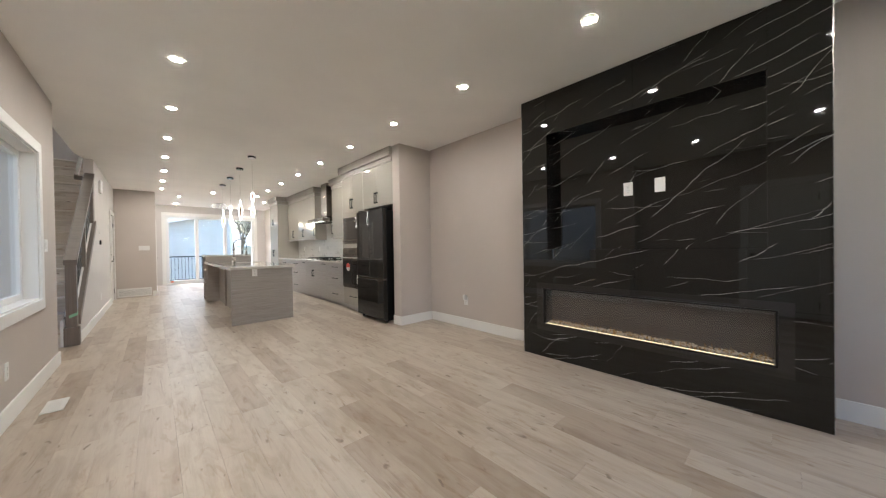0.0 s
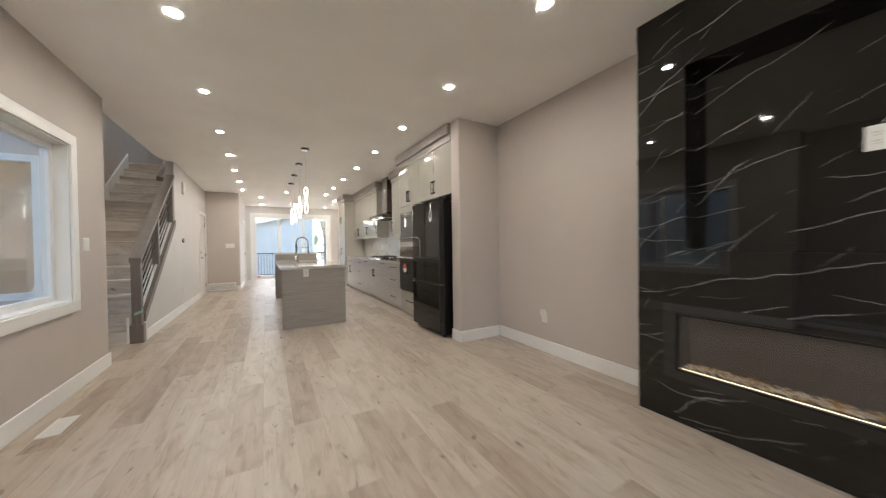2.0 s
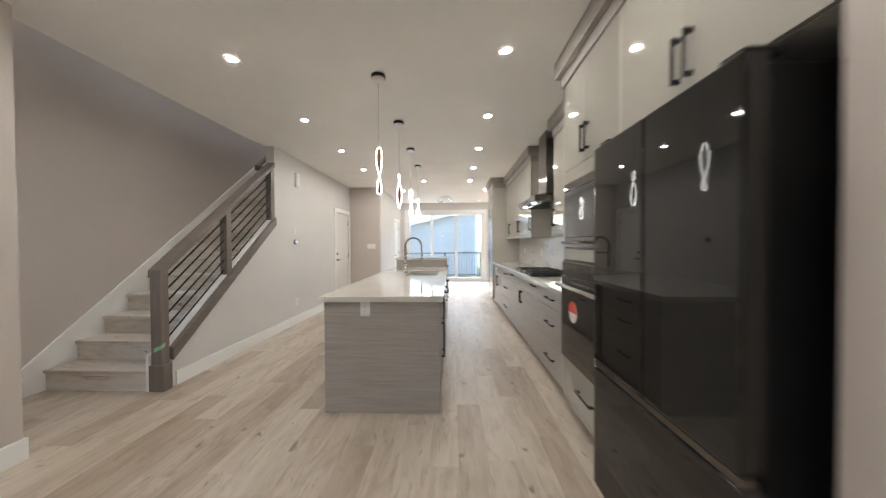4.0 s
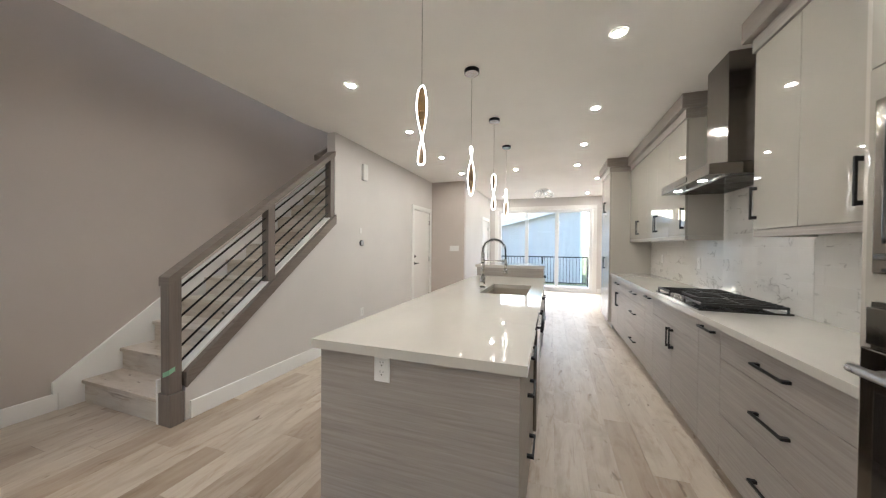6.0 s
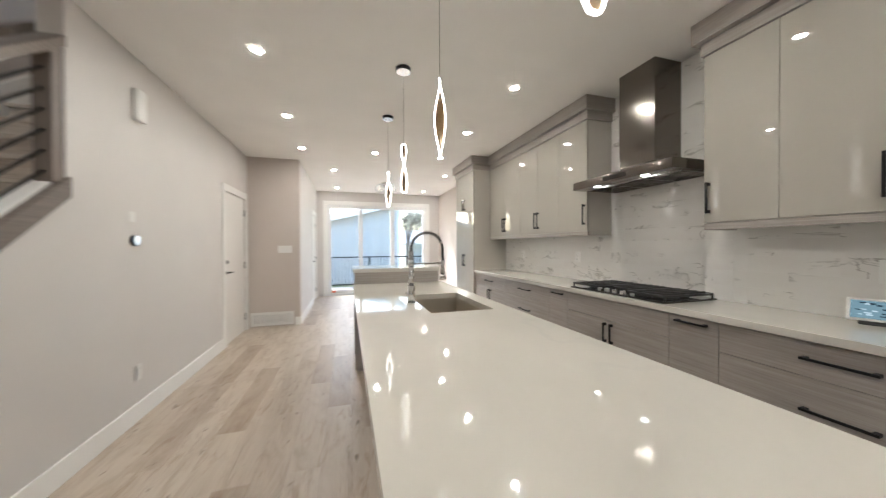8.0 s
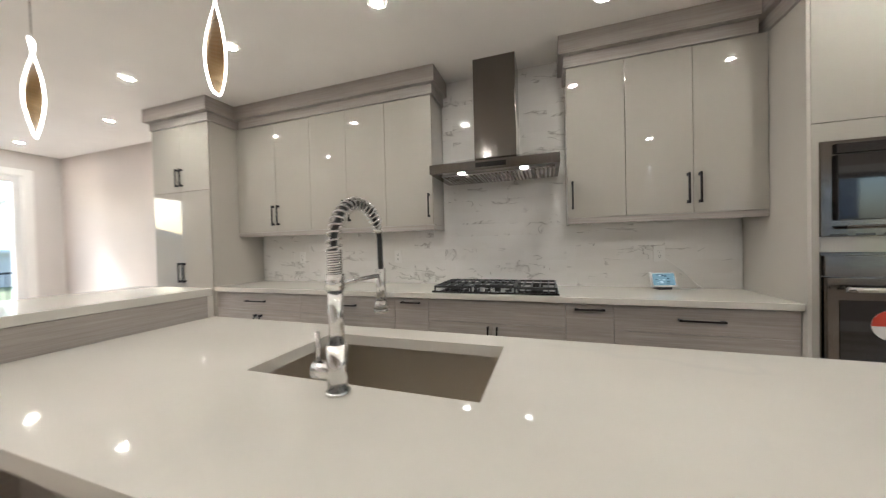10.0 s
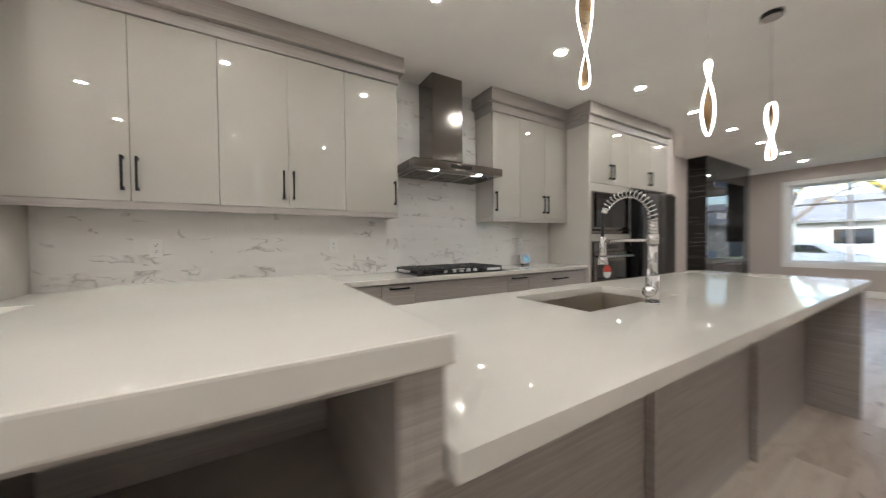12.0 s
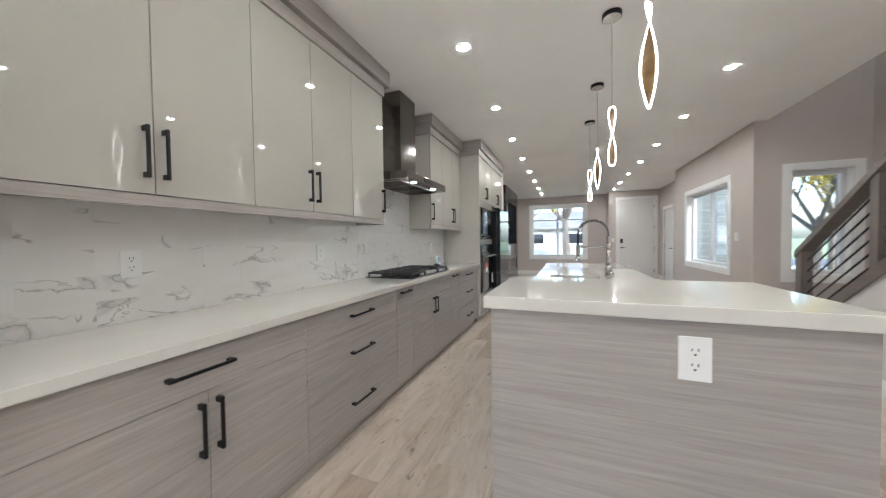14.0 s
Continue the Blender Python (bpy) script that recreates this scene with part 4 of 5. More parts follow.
HZ, HL = 1.60, 0.20
upper_unit(10.60, 11.538, [(11.025, 11.538, ("near", HZ, HL)), (10.60, 11.025, ("far", HZ, HL))], "cream gloss wall cabinet with two doors")
upper_unit(9.79, 10.60, [(10.193, 10.60, ("near", HZ, HL)), (9.79, 10.193, ("far", HZ, HL))], "cream gloss wall cabinet with two doors")
upper_unit(9.352, 9.79, [(9.352, 9.79, ("near", HZ, HL))], "cream gloss wall cabinet with one door beside the hood")
upper_unit(7.93, 8.305, [(7.93, 8.305, ("far", HZ, HL))], "cream gloss wall cabinet with one door beside the hood")
upper_unit(7.152, 7.93, [(7.54, 7.93, ("near", HZ, HL)), (7.152, 7.54, ("far", HZ, HL))], "cream gloss wall cabinet with two doors")
for y0, y1 in ((9.352, 11.538), (7.152, 8.305)):
    tagged(solid("light_valance", blk(UF + 0.004, UF + 0.026, y0, y1, 1.396, 1.438, r=0.002), WOOD), "wood-grain valance strip under the wall cabinets", "valance")
    side = y0 if y0 > 9 else y1
    tagged(solid("cabinet_end_panel", blk(UF + 0.027, XR - 0.012, side if y0 > 9 else side - 0.018, side + 0.018 if y0 > 9 else side, 1.396, 1.438), GLOSS_SIDE), "cream gloss end panel under the wall cabinets", "panel")


def crown(y0, y1, x, open_far, open_near, label):
    """Two-step wood-grain crown from the doors up to the ceiling."""
    near, far = (0.05 if open_near else 0), (0.05 if open_far else 0)
    bm = blk(x - 0.012, XR - 0.012, y0 - near * 0.3, y1 + far * 0.3, Z_TOP + 0.002, Z_TOP + 0.085, r=0.003)
    box(bm, x - 0.052, XR - 0.012, y0 - near, y1 + far, Z_TOP + 0.0855, H - 0.002, 0.004)
    return structure("trim_crown", bm, WOOD, label, "crown moulding")


crown(9.352, 11.486, UF, False, True, "two-step wood-grain crown over the wall cabinets")
crown(7.205, 8.305, UF, True, False, "two-step wood-grain crown over the wall cabinets")
crown(5.372, 7.152, CF, True, False, "wood-grain crown over the oven tower and refrigerator")
crown(11.54, 12.36, CF, True, True, "two-step wood-grain crown over the tall pantry")

# pantry
pan = thing("pantry_cabinet", (CF, 11.54, 0), "tall cream gloss pantry cabinet with two doors a tier", "cabinet")
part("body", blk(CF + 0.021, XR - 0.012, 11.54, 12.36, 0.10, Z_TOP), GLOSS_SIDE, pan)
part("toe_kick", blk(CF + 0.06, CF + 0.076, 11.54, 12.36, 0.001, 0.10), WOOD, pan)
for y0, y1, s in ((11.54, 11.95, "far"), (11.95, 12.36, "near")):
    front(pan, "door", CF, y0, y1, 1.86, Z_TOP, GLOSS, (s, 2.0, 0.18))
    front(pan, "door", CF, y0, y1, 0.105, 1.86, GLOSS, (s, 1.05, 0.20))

# tower with microwave and oven
tow = thing("oven_tower", (CF, 6.30, 0), "tall cream gloss cabinet holding a microwave and wall oven", "cabinet")
part("side_panel", blk(CF + 0.002, XR - 0.012, 6.30, 6.318, 0.10, Z_TOP), GLOSS_SIDE, tow)
part("side_panel", blk(CF + 0.002, XR - 0.012, 7.134, 7.150, 0.10, Z_TOP), GLOSS_SIDE, tow)
part("back_panel", blk(CF + 0.35, XR - 0.012, 6.318, 7.134, 0.10, Z_TOP), GLOSS_SIDE, tow)
part("upper_box", blk(CF + 0.021, CF + 0.35, 6.318, 7.134, 1.80, Z_TOP), GLOSS_SIDE, tow)
part("drawer_box", blk(CF + 0.021, CF + 0.35, 6.318, 7.134, 0.10, 0.40), GLOSS_SIDE, tow)
part("toe_kick", blk(CF + 0.06, CF + 0.076, 6.30, 7.150, 0.001, 0.10), WOOD, tow)
fr = bmesh.new()
for y0, y1, z0, z1 in ((6.318, 6.348, 0.40, 1.85), (7.104, 7.134, 0.40, 1.85), (6.348, 7.104, 1.755, 1.85), (6.348, 7.104, 0.40, 0.425)):
    box(fr, CF, CF + 0.02, y0, y1, z0, z1)
part("face_frame", fr, GLOSS, tow)
for y0, y1, s in ((6.318, 6.726, "far"), (6.726, 7.134, "near")):
    front(tow, "door", CF, y0, y1, 1.853, Z_TOP, GLOSS, (s, 2.0, 0.18))
front(tow, "drawer", CF, 6.318, 7.134, 0.105, 0.40, GLOSS, ("level", 0.27, 0.24))

mw = thing("microwave", (CF, 6.35, 1.25), "built-in dark steel microwave with black glass door", "microwave")
part("trim_frame", blk(CF - 0.010, CF + 0.34, 6.349, 7.103, 1.262, 1.753, r=0.003), STEEL, mw)
part("door", blk(CF - 0.030, CF - 0.010, 6.40, 7.05, 1.345, 1.68, r=0.004), BLACK_GLASS, mw, "black glass door")
part("control_strip", blk(CF - 0.026, CF - 0.010, 6.40, 7.05, 1.685, 1.735, r=0.003), BLACK_GLASS, mw)
for k in range(7):
    part("vent_slot", blk(CF - 0.0125, CF - 0.0098, 6.40 + 0.1 * k, 6.47 + 0.1 * k, 1.268, 1.276), DARK, mw)
mh = rod(bmesh.new(), (CF - 0.05, 6.42, 1.31), (CF - 0.05, 7.03, 1.31), 0.009, 12)
for y in (6.46, 6.99):
    rod(mh, (CF - 0.01, y, 1.31), (CF - 0.05, y, 1.31), 0.007, 10)
part("handle", mh, STEEL, mw, "dark steel bar handle", True)
ov = thing("wall_oven", (CF, 6.35, 0.43), "built-in dark steel wall oven with black glass door and bar handle", "oven")
part("body", blk(CF - 0.008, CF + 0.34, 6.349, 7.103, 0.427, 1.180), STEEL, ov)
part("mid_rail", blk(CF - 0.002, CF + 0.30, 6.349, 7.103, 1.182, 1.260), GLOSS, tow, "cream rail between microwave and oven")
part("control_panel", blk(CF - 0.024, CF - 0.008, 6.355, 7.097, 1.06, 1.166, r=0.003), STEEL, ov)
part("display", blk(CF - 0.0265, CF - 0.024, 6.62, 6.83, 1.09, 1.14), BLACK_GLASS, ov, "dark display")
d = part("door", blk(CF - 0.034, CF - 0.008, 6.355, 7.097, 0.45, 1.052, r=0.004), STEEL, ov)
part("glass", blk(CF - 0.0365, CF - 0.034, 6.40, 7.05, 0.50, 0.94, r=0.001), BLACK_GLASS, d, "black oven glass")
hb = rod(bmesh.new(), (CF - 0.085, 6.40, 1.0), (CF - 0.085, 7.05, 1.0), 0.013, 16)
for y in (6.44, 7.01):
    rod(hb, (CF - 0.034, y, 1.0), (CF - 0.085, y, 1.0), 0.009, 12)
part("handle", hb, BRIGHT_STEEL, d, "steel bar handle", True)
st = rod(bmesh.new(), (CF - 0.0372, 6.86, 0.82), (CF - 0.0366, 6.86, 0.82), 0.075, 32)
part("sticker", st, PAPER, d, "round paper sticker")
sb = bmesh.new()
bmesh.ops.create_circle(sb, cap_ends=True, segments=32, radius=0.075, matrix=pose(CF - 0.0378, 6.86, 0.82, 0, -90, 0))
for v in sb.verts:
    v.co.z = max(v.co.z, 0.815)
part("sticker_top", sb, RED, d, "red half of the sticker")
lab = part("energy_label", blk(CF - 0.0370, CF - 0.0366, 6.42, 6.52, 0.53, 0.69), PAPER, d, "white printed label")
for k in range(7):
    part("print_line", blk(CF - 0.0374, CF - 0.0370, 6.43, 6.51 - 0.02 * (k % 3), 0.55 + 0.018 * k, 0.557 + 0.018 * k), DARK, lab)

# cabinet over the refrigerator
fc = thing("fridge_cabinet", (CF, 5.372, 1.84), "cream gloss cabinet over the refrigerator", "cabinet")
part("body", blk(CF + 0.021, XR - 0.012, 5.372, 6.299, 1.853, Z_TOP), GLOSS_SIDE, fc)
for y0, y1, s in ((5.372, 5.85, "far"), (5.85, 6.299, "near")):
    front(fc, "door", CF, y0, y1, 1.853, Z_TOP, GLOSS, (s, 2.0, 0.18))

# refrigerator
fg = thing("refrigerator", (3.76, 5.42, 0), "black glass french-door refrigerator with freezer drawer", "refrigerator")
RY0, RY1, RX = 5.45, 6.285, 3.76
part("body", blk(RX + 0.075, XR - 0.02, RY0 + 0.005, RY1 - 0.005, 0.03, 1.76, r=0.006), BLACK, fg)
ymid = (RY0 + RY1) / 2
for a, b in ((RY0, ymid - 0.002), (ymid + 0.002, RY1)):
    part("door", blk(RX, RX + 0.07, a, b, 0.70, 1.785, r=0.008), FRIDGE, fg, "black glass door")
    part("hinge_cover", blk(RX + 0.02, RX + 0.12, a + 0.02 if a == RY0 else b - 0.10, a + 0.10 if a == RY0 else b - 0.02, 1.786, 1.81, r=0.006), BLACK, fg)
part("freezer_drawer", blk(RX, RX + 0.07, RY0, RY1, 0.06, 0.665, r=0.008), FRIDGE, fg, "black glass drawer")
part("grip_rail", blk(RX + 0.004, RX + 0.05, RY0, RY1, 0.668, 0.697, r=0.004), STEEL, fg, "dark steel grip rail")
for y in (RY0 + 0.05, RY1 - 0.05):
    part("foot", rod(bmesh.new(), (RX + 0.09, y, 0.001), (RX + 0.09, y, 0.035), 0.022, 14), BLACK, fg)

# range hood
hood = thing("range_hood", (4.0, 8.38, 1.722), "dark stainless chimney range hood with lit underside", "range hood")
HX0, HY0, HY1 = 3.99, 8.36, 9.30
part("canopy", blk(HX0, XR - 0.012, HY0, HY1, 1.807, 1.877, r=0.003), STEEL, hood)
slope = bmesh.new()
vs = [slope.verts.new(p) for p in ((HX0 + 0.004, HY0 + 0.004, 1.877), (XR - 0.013, HY0 + 0.004, 1.877), (XR - 0.013, HY1 - 0.004, 1.877), (HX0 + 0.004, HY1 - 0.004, 1.877), (4.215, 8.68, 1.952), (XR - 0.013, 8.68, 1.952), (XR - 0.013, 8.98, 1.952), (4.215, 8.98, 1.952))]
for a in ((0, 1, 5, 4), (1, 2, 6, 5), (2, 3, 7, 6), (3, 0, 4, 7), (4, 5, 6, 7)):
    slope.faces.new([vs[k] for k in a])
part("canopy_top", slope, STEEL, hood)
part("chimney", blk(4.215, XR - 0.012, 8.665, 8.995, 1.892, H - 0.002, r=0.003), STEEL, hood)
for k in range(3):
    y = HY0 + 0.03 + k * 0.285
    ft = part("filter", blk(HX0 + 0.10, XR - 0.05, y, y + 0.275, 1.8, 1.8075), BRIGHT_STEEL, hood)
    for j in range(9):
        part("baffle", blk(HX0 + 0.12, XR - 0.07, y + 0.012 + j * 0.029, y + 0.026 + j * 0.029, 1.795, 1.8005), STEEL, ft)
for y in (8.60, 9.06):
    part("lamp", rod(bmesh.new(), (HX0 + 0.055, y, 1.803), (HX0 + 0.055, y, 1.8075), 0.028, 24), HOOD_LED, hood, "small lit spot lamp")
part("control_panel", blk(HX0 - 0.003, HX0 + 0.001, 8.72, 8.94, 1.827, 1.86), BLACK_GLASS, hood, "black control strip")

# cooktop
ck = thing("gas_cooktop", (3.90, 8.39, 0.908), "black five-burner gas cooktop with cast-iron grates", "cooktop")
KX0, KX1, KY0, KY1 = 3.955, 4.445, 8.38, 9.29
part("tray", blk(KX0, KX1, KY0, KY1, 0.9085, 0.922, r=0.004), BLACK_GLASS, ck)
for i, (bx, by, br) in enumerate(((4.09, 8.53, 0.045), (4.32, 8.53, 0.04), (4.24, 8.835, 0.06), (4.09, 9.14, 0.04), (4.32, 9.14, 0.045))):
    bn = rod(bmesh.new(), (bx, by, 0.922), (bx, by, 0.935), br, 24)
    rod(bn, (bx, by, 0.935), (bx, by, 0.943), br * 0.75, 24)
    part("burner", bn, IRON, ck)
for k in range(5):
    y = 8.68 + k * 0.078
    kb = rod(bmesh.new(), (KX0 + 0.05, y, 0.922), (KX0 + 0.05, y, 0.945), 0.021, 20, 0.018)
    part("knob", kb, BRIGHT_STEEL, ck, "steel control knob")
for k in range(3):
    a, b = KY0 + 0.012 + k * 0.297, KY0 + 0.012 + k * 0.297 + 0.290
    g = bmesh.new()
    x0 = KX0 + (0.10 if k == 1 else 0.015)
    for y in (a, b - 0.012):
        box(g, x0, KX1 - 0.015, y, y + 0.012, 0.944, 0.960, 0.002)
    for x in (x0, KX1 - 0.027):
        box(g, x, x + 0.012, a, b, 0.944, 0.960, 0.002)
    for j in range(1, 5):
        y = a + (b - a) * j / 5
        box(g, x0 + 0.01, KX1 - 0.02, y - 0.005, y + 0.005, 0.948, 0.964, 0.002)
    box(g, (x0 + KX1) / 2 - 0.006, (x0 + KX1) / 2 + 0.006, a, b, 0.946, 0.962, 0.002)
    for x in (x0 + 0.006, KX1 - 0.021):
        for y in (a + 0.006, b - 0.006):
            rod(g, (x, y, 0.921), (x, y, 0.946), 0.007, 8)
    part("grate", g, IRON, ck, "cast-iron grate")

# smart display on the worktop
sd = thing("smart_display", (4.35, 7.66, 0.908), "small white smart display with lit screen on the worktop", "smart display")
ROT = Matrix.Translation((4.36, 7.66, 0.909)) @ Matrix.Rotation(radians(14), 4, "Z") @ Matrix.Rotation(radians(16), 4, "Y")


def turned(bm, m=ROT):
    bmesh.ops.transform(bm, matrix=m, verts=bm.verts)
    return bm


part("housing", turned(blk(-0.010, 0.010, -0.088, 0.088, 0.018, 0.128, r=0.006)), PLASTIC, sd)
scr = part("screen", turned(blk(-0.0125, -0.0102, -0.074, 0.074, 0.03, 0.116)), SCREEN, sd, "lit blue screen")
PALE, DIM = glowing("screen white", (0.75, 0.85, 0.88), 0.14), glowing("screen dark", (0.06, 0.10, 0.13), 0.08)
rs = random.Random(3)
for k in range(16):
    y, z = rs.uniform(-0.055, 0.055), rs.uniform(0.04, 0.105)
    part("picture_patch", turned(blk(-0.0131 - 0.00005 * k, -0.0126, y - rs.uniform(0.004, 0.015), y + 0.008, z, z + rs.uniform(0.003, 0.008))), PALE if k % 2 else DIM, scr)
part("foot", turned(blk(-0.005, 0.06, -0.05, 0.05, 0.0, 0.02, r=0.006), Matrix.Translation((4.36, 7.66, 0.909)) @ Matrix.Rotation(radians(14), 4, "Z")), DARK, sd)
cord = tube(bmesh.new(), [(4.40, 7.60, 0.915), (4.42, 7.55, 0.912), (4.40, 7.47, 0.912), (4.44, 7.40, 0.912), (4.47, 7.42, 0.93), (4.485, 7.53, 1.05), (4.487, 7.62, 1.13), (4.487, 7.645, 1.15)], 0.0025, 6)
part("cord", cord, PLASTIC, sd, "white power cord", True)

# backsplash
grout = blk(XR - 0.0178, XR - 0.0095, 7.152, 11.538, 0.9085, 1.43)
box(grout, XR - 0.0178, XR - 0.0095, 8.306, 9.351, 1.43, H - 0.001)
SPLASH = tagged(solid("backsplash", grout, GROUT), "white marble tile backsplash with grey veins", "backsplash", "", "structure")
for u, w in ((7.655, "by the smart display"), (9.831, "over the worktop"), (10.981, "over the worktop")):
    outlet("x", XR - 0.0185, -1, u, 1.162, "on the marble backsplash " + w)


# ---- island and raised bar ----
IX0, IX1, IY0, IY1 = 2.012, 2.953, 6.988, 10.19
isl = thing("kitchen_island", (2.25, 7.025, 0), "wood-grain kitchen island with an open knee space", "island")
part("end_panel", blk(2.035, 2.925, 7.025, 7.062, 0.001, 0.866, r=0.002), WOOD, isl)
sk0, sk1, sj0, sj1 = 2.425, 2.83, 8.60, 9.315
ib = bmesh.new()
box(ib, 2.29, 2.903, 7.063, sj0 - 0.02, 0.10, 0.866)
box(ib, 2.29, 2.903, sj1 + 0.02, 10.205, 0.10, 0.866)
box(ib, 2.29, sk0 - 0.02, sj0 - 0.02, sj1 + 0.02, 0.10, 0.866)
box(ib, sk0 - 0.02, 2.903, sj0 - 0.02, sj1 + 0.02, 0.10, 0.62)
part("body", ib, WOOD, isl)
part("back_panel", blk(2.276, 2.2895, 7.063, 10.205, 0.001, 0.866), WOOD, isl)
for y in (8.148, 9.20):
    part("support_rib", blk(2.244, 2.275, y - 0.012, y + 0.012, 0.001, 0.866, r=0.002), WOOD, isl)
part("toe_kick", blk(2.86, 2.87, 7.063, 10.205, 0.001, 0.10), WOOD, isl)
front(isl, "door", 2.924, 9.32, 9.76, 0.105, 0.862, WOOD, ("far", 0.62, 0.2), 0.02, 1)
front(isl, "door", 2.924, 9.76, 10.20, 0.105, 0.862, WOOD, ("near", 0.62, 0.2), 0.02, 1)
front(isl, "door", 2.924, 8.60, 8.96, 0.105, 0.862, WOOD, ("far", 0.62, 0.2), 0.02, 1)
front(isl, "door", 2.924, 8.96, 9.32, 0.105, 0.862, WOOD, ("near", 0.62, 0.2), 0.02, 1)
front(isl, "drawer", 2.924, 7.065, 7.985, 0.70, 0.862, WOOD, ("level", 0.785, 0.2), 0.02, 1)
front(isl, "drawer", 2.924, 7.065, 7.985, 0.40, 0.70, WOOD, ("level", 0.60, 0.2), 0.02, 1)
front(isl, "drawer", 2.924, 7.065, 7.985, 0.105, 0.40, WOOD, ("level", 0.30, 0.2), 0.02, 1)
dw = thing("dishwasher", (2.925, 8.0, 0.1), "dark steel built-in dishwasher in the island beside the sink", "dishwasher")
part("door", blk(2.905, 2.945, 7.99, 8.595, 0.11, 0.862, r=0.004), STEEL, dw)
hh = rod(bmesh.new(), (2.975, 8.03, 0.78), (2.975, 8.555, 0.78), 0.011, 14)
for y in (8.06, 8.525):
    rod(hh, (2.944, y, 0.78), (2.975, y, 0.78), 0.008, 10)
part("handle", hh, BLACK, dw, "black bar handle", True)

top = bmesh.new()
box(top, IX0, sk0, IY0, IY1, 0.868, 0.908, 0.0)
box(top, sk1, IX1, IY0, IY1, 0.868, 0.908, 0.0)
box(top, sk0, sk1, IY0, sj0, 0.868, 0.908, 0.0)
box(top, sk0, sk1, sj1, IY1, 0.868, 0.908, 0.0)
bmesh.ops.remove_doubles(top, verts=top.verts, dist=0.0004)
tagged(solid("island_worktop", top, QUARTZ), "white quartz island worktop with a sink cut-out", "worktop")

sink = thing("kitchen_sink", (2.62, 8.95, 0.66), "satin steel undermount sink in the island", "sink")
sb = bmesh.new()
t = 0.012
box(sb, sk0 - t, sk1 + t, sj0 - t, sj1 + t, 0.645, 0.657)
box(sb, sk0 - t, sk0, sj0 - t, sj1 + t, 0.657, 0.8675)
box(sb, sk1, sk1 + t, sj0 - t, sj1 + t, 0.657, 0.8675)
box(sb, sk0, sk1, sj0 - t, sj0, 0.657, 0.8675)
box(sb, sk0, sk1, sj1, sj1 + t, 0.657, 0.8675)
part("bowl", sb, SINK, sink)
part("drain", rod(bmesh.new(), (2.63, 8.95, 0.657), (2.63, 8.95, 0.662), 0.045, 24), CHROME, sink)

fa = thing("spring_faucet", (2.372, 8.95, 0.908), "tall chrome spring faucet with pull-down spray head", "faucet")
fx, fy = 2.378, 8.95
fb = rod(bmesh.new(), (fx, fy, 0.9085), (fx, fy, 0.915), 0.030, 28)
rod(fb, (fx, fy, 0.915), (fx, fy, 1.03), 0.0255, 28)
part("base", fb, CHROME, fa, "", True)
col = rod(bmesh.new(), (fx, fy, 1.03), (fx, fy, 1.165), 0.0185, 24)
rod(col, (fx, fy, 1.165), (fx, fy, 1.205), 0.0225, 24)
part("column", col, CHROME, fa, "", True)
lv = rod(bmesh.new(), (fx, fy, 0.965), (fx - 0.01, fy + 0.062, 0.965), 0.0215, 20)
rod(lv, (fx - 0.008, fy + 0.050, 0.98), (fx - 0.008, fy + 0.052, 1.06), 0.0062, 10)
part("lever", lv, CHROME, fa, "", True)
R = 0.112
ANGLES = [math.pi * k / 30 for k in range(31)]
arc = [Vector((fx, fy, 1.205 + 0.02 * k)) for k in range(4)] + [Vector((fx + R - R * math.cos(a), fy, 1.28 + R * math.sin(a))) for a in ANGLES] + [Vector((fx + 2 * R, fy, 1.24)), Vector((fx + 2 * R + 0.003, fy, 1.20))]
part("hose", tube(bmesh.new(), arc, 0.0085, 12), HOSE, fa, "black inner hose", True)


def coil(points, turns, radius, wire, steps):
    """A wire wound round a path."""
    seg = [0.0]
    for p, q in zip(points, points[1:]):
        seg.append(seg[-1] + (q - p).length)
    out, k0 = [], 0
    for k in range(steps + 1):
        s = seg[-1] * k / steps
        while k0 < len(points) - 2 and seg[k0 + 1] < s:
            k0 += 1
        f = (s - seg[k0]) / max(1e-9, seg[k0 + 1] - seg[k0])
        c, d = points[k0].lerp(points[k0 + 1], f), (points[k0 + 1] - points[k0]).normalized()
        u = Vector((0, 1, 0))
        w = d.cross(u)
        ang = 2 * math.pi * turns * k / steps
        out.append(c + radius * (math.cos(ang) * u + math.sin(ang) * w))
    return tube(bmesh.new(), out, wire, 6)


part("tight_spring", coil(arc[:4], 10, 0.0165, 0.0030, 240), CHROME, fa, "chrome coil spring", True)
part("spring", coil(arc[3:30], 17, 0.0165, 0.0032, 420), CHROME, fa, "chrome coil spring", True)
part("hose_clip", rod(bmesh.new(), arc[29], arc[31], 0.014, 16), CHROME, fa, "", True)
part("support_arm", rod(bmesh.new(), (fx, fy, 1.18), (fx + 2 * R, fy, 1.18), 0.0062, 12), CHROME, fa, "", True)
sp = rod(bmesh.new(), (fx + 2 * R, fy, 1.20), (fx + 2 * R, fy, 1.10), 0.0155, 20)
rod(sp, (fx + 2 * R, fy, 1.10), (fx + 2 * R, fy, 1.075), 0.018, 20, 0.024)
rod(sp, (fx + 2 * R, fy, 1.075), (fx + 2 * R, fy, 1.063), 0.024, 20)
part("spray_head", sp, CHROME, fa, "", True)

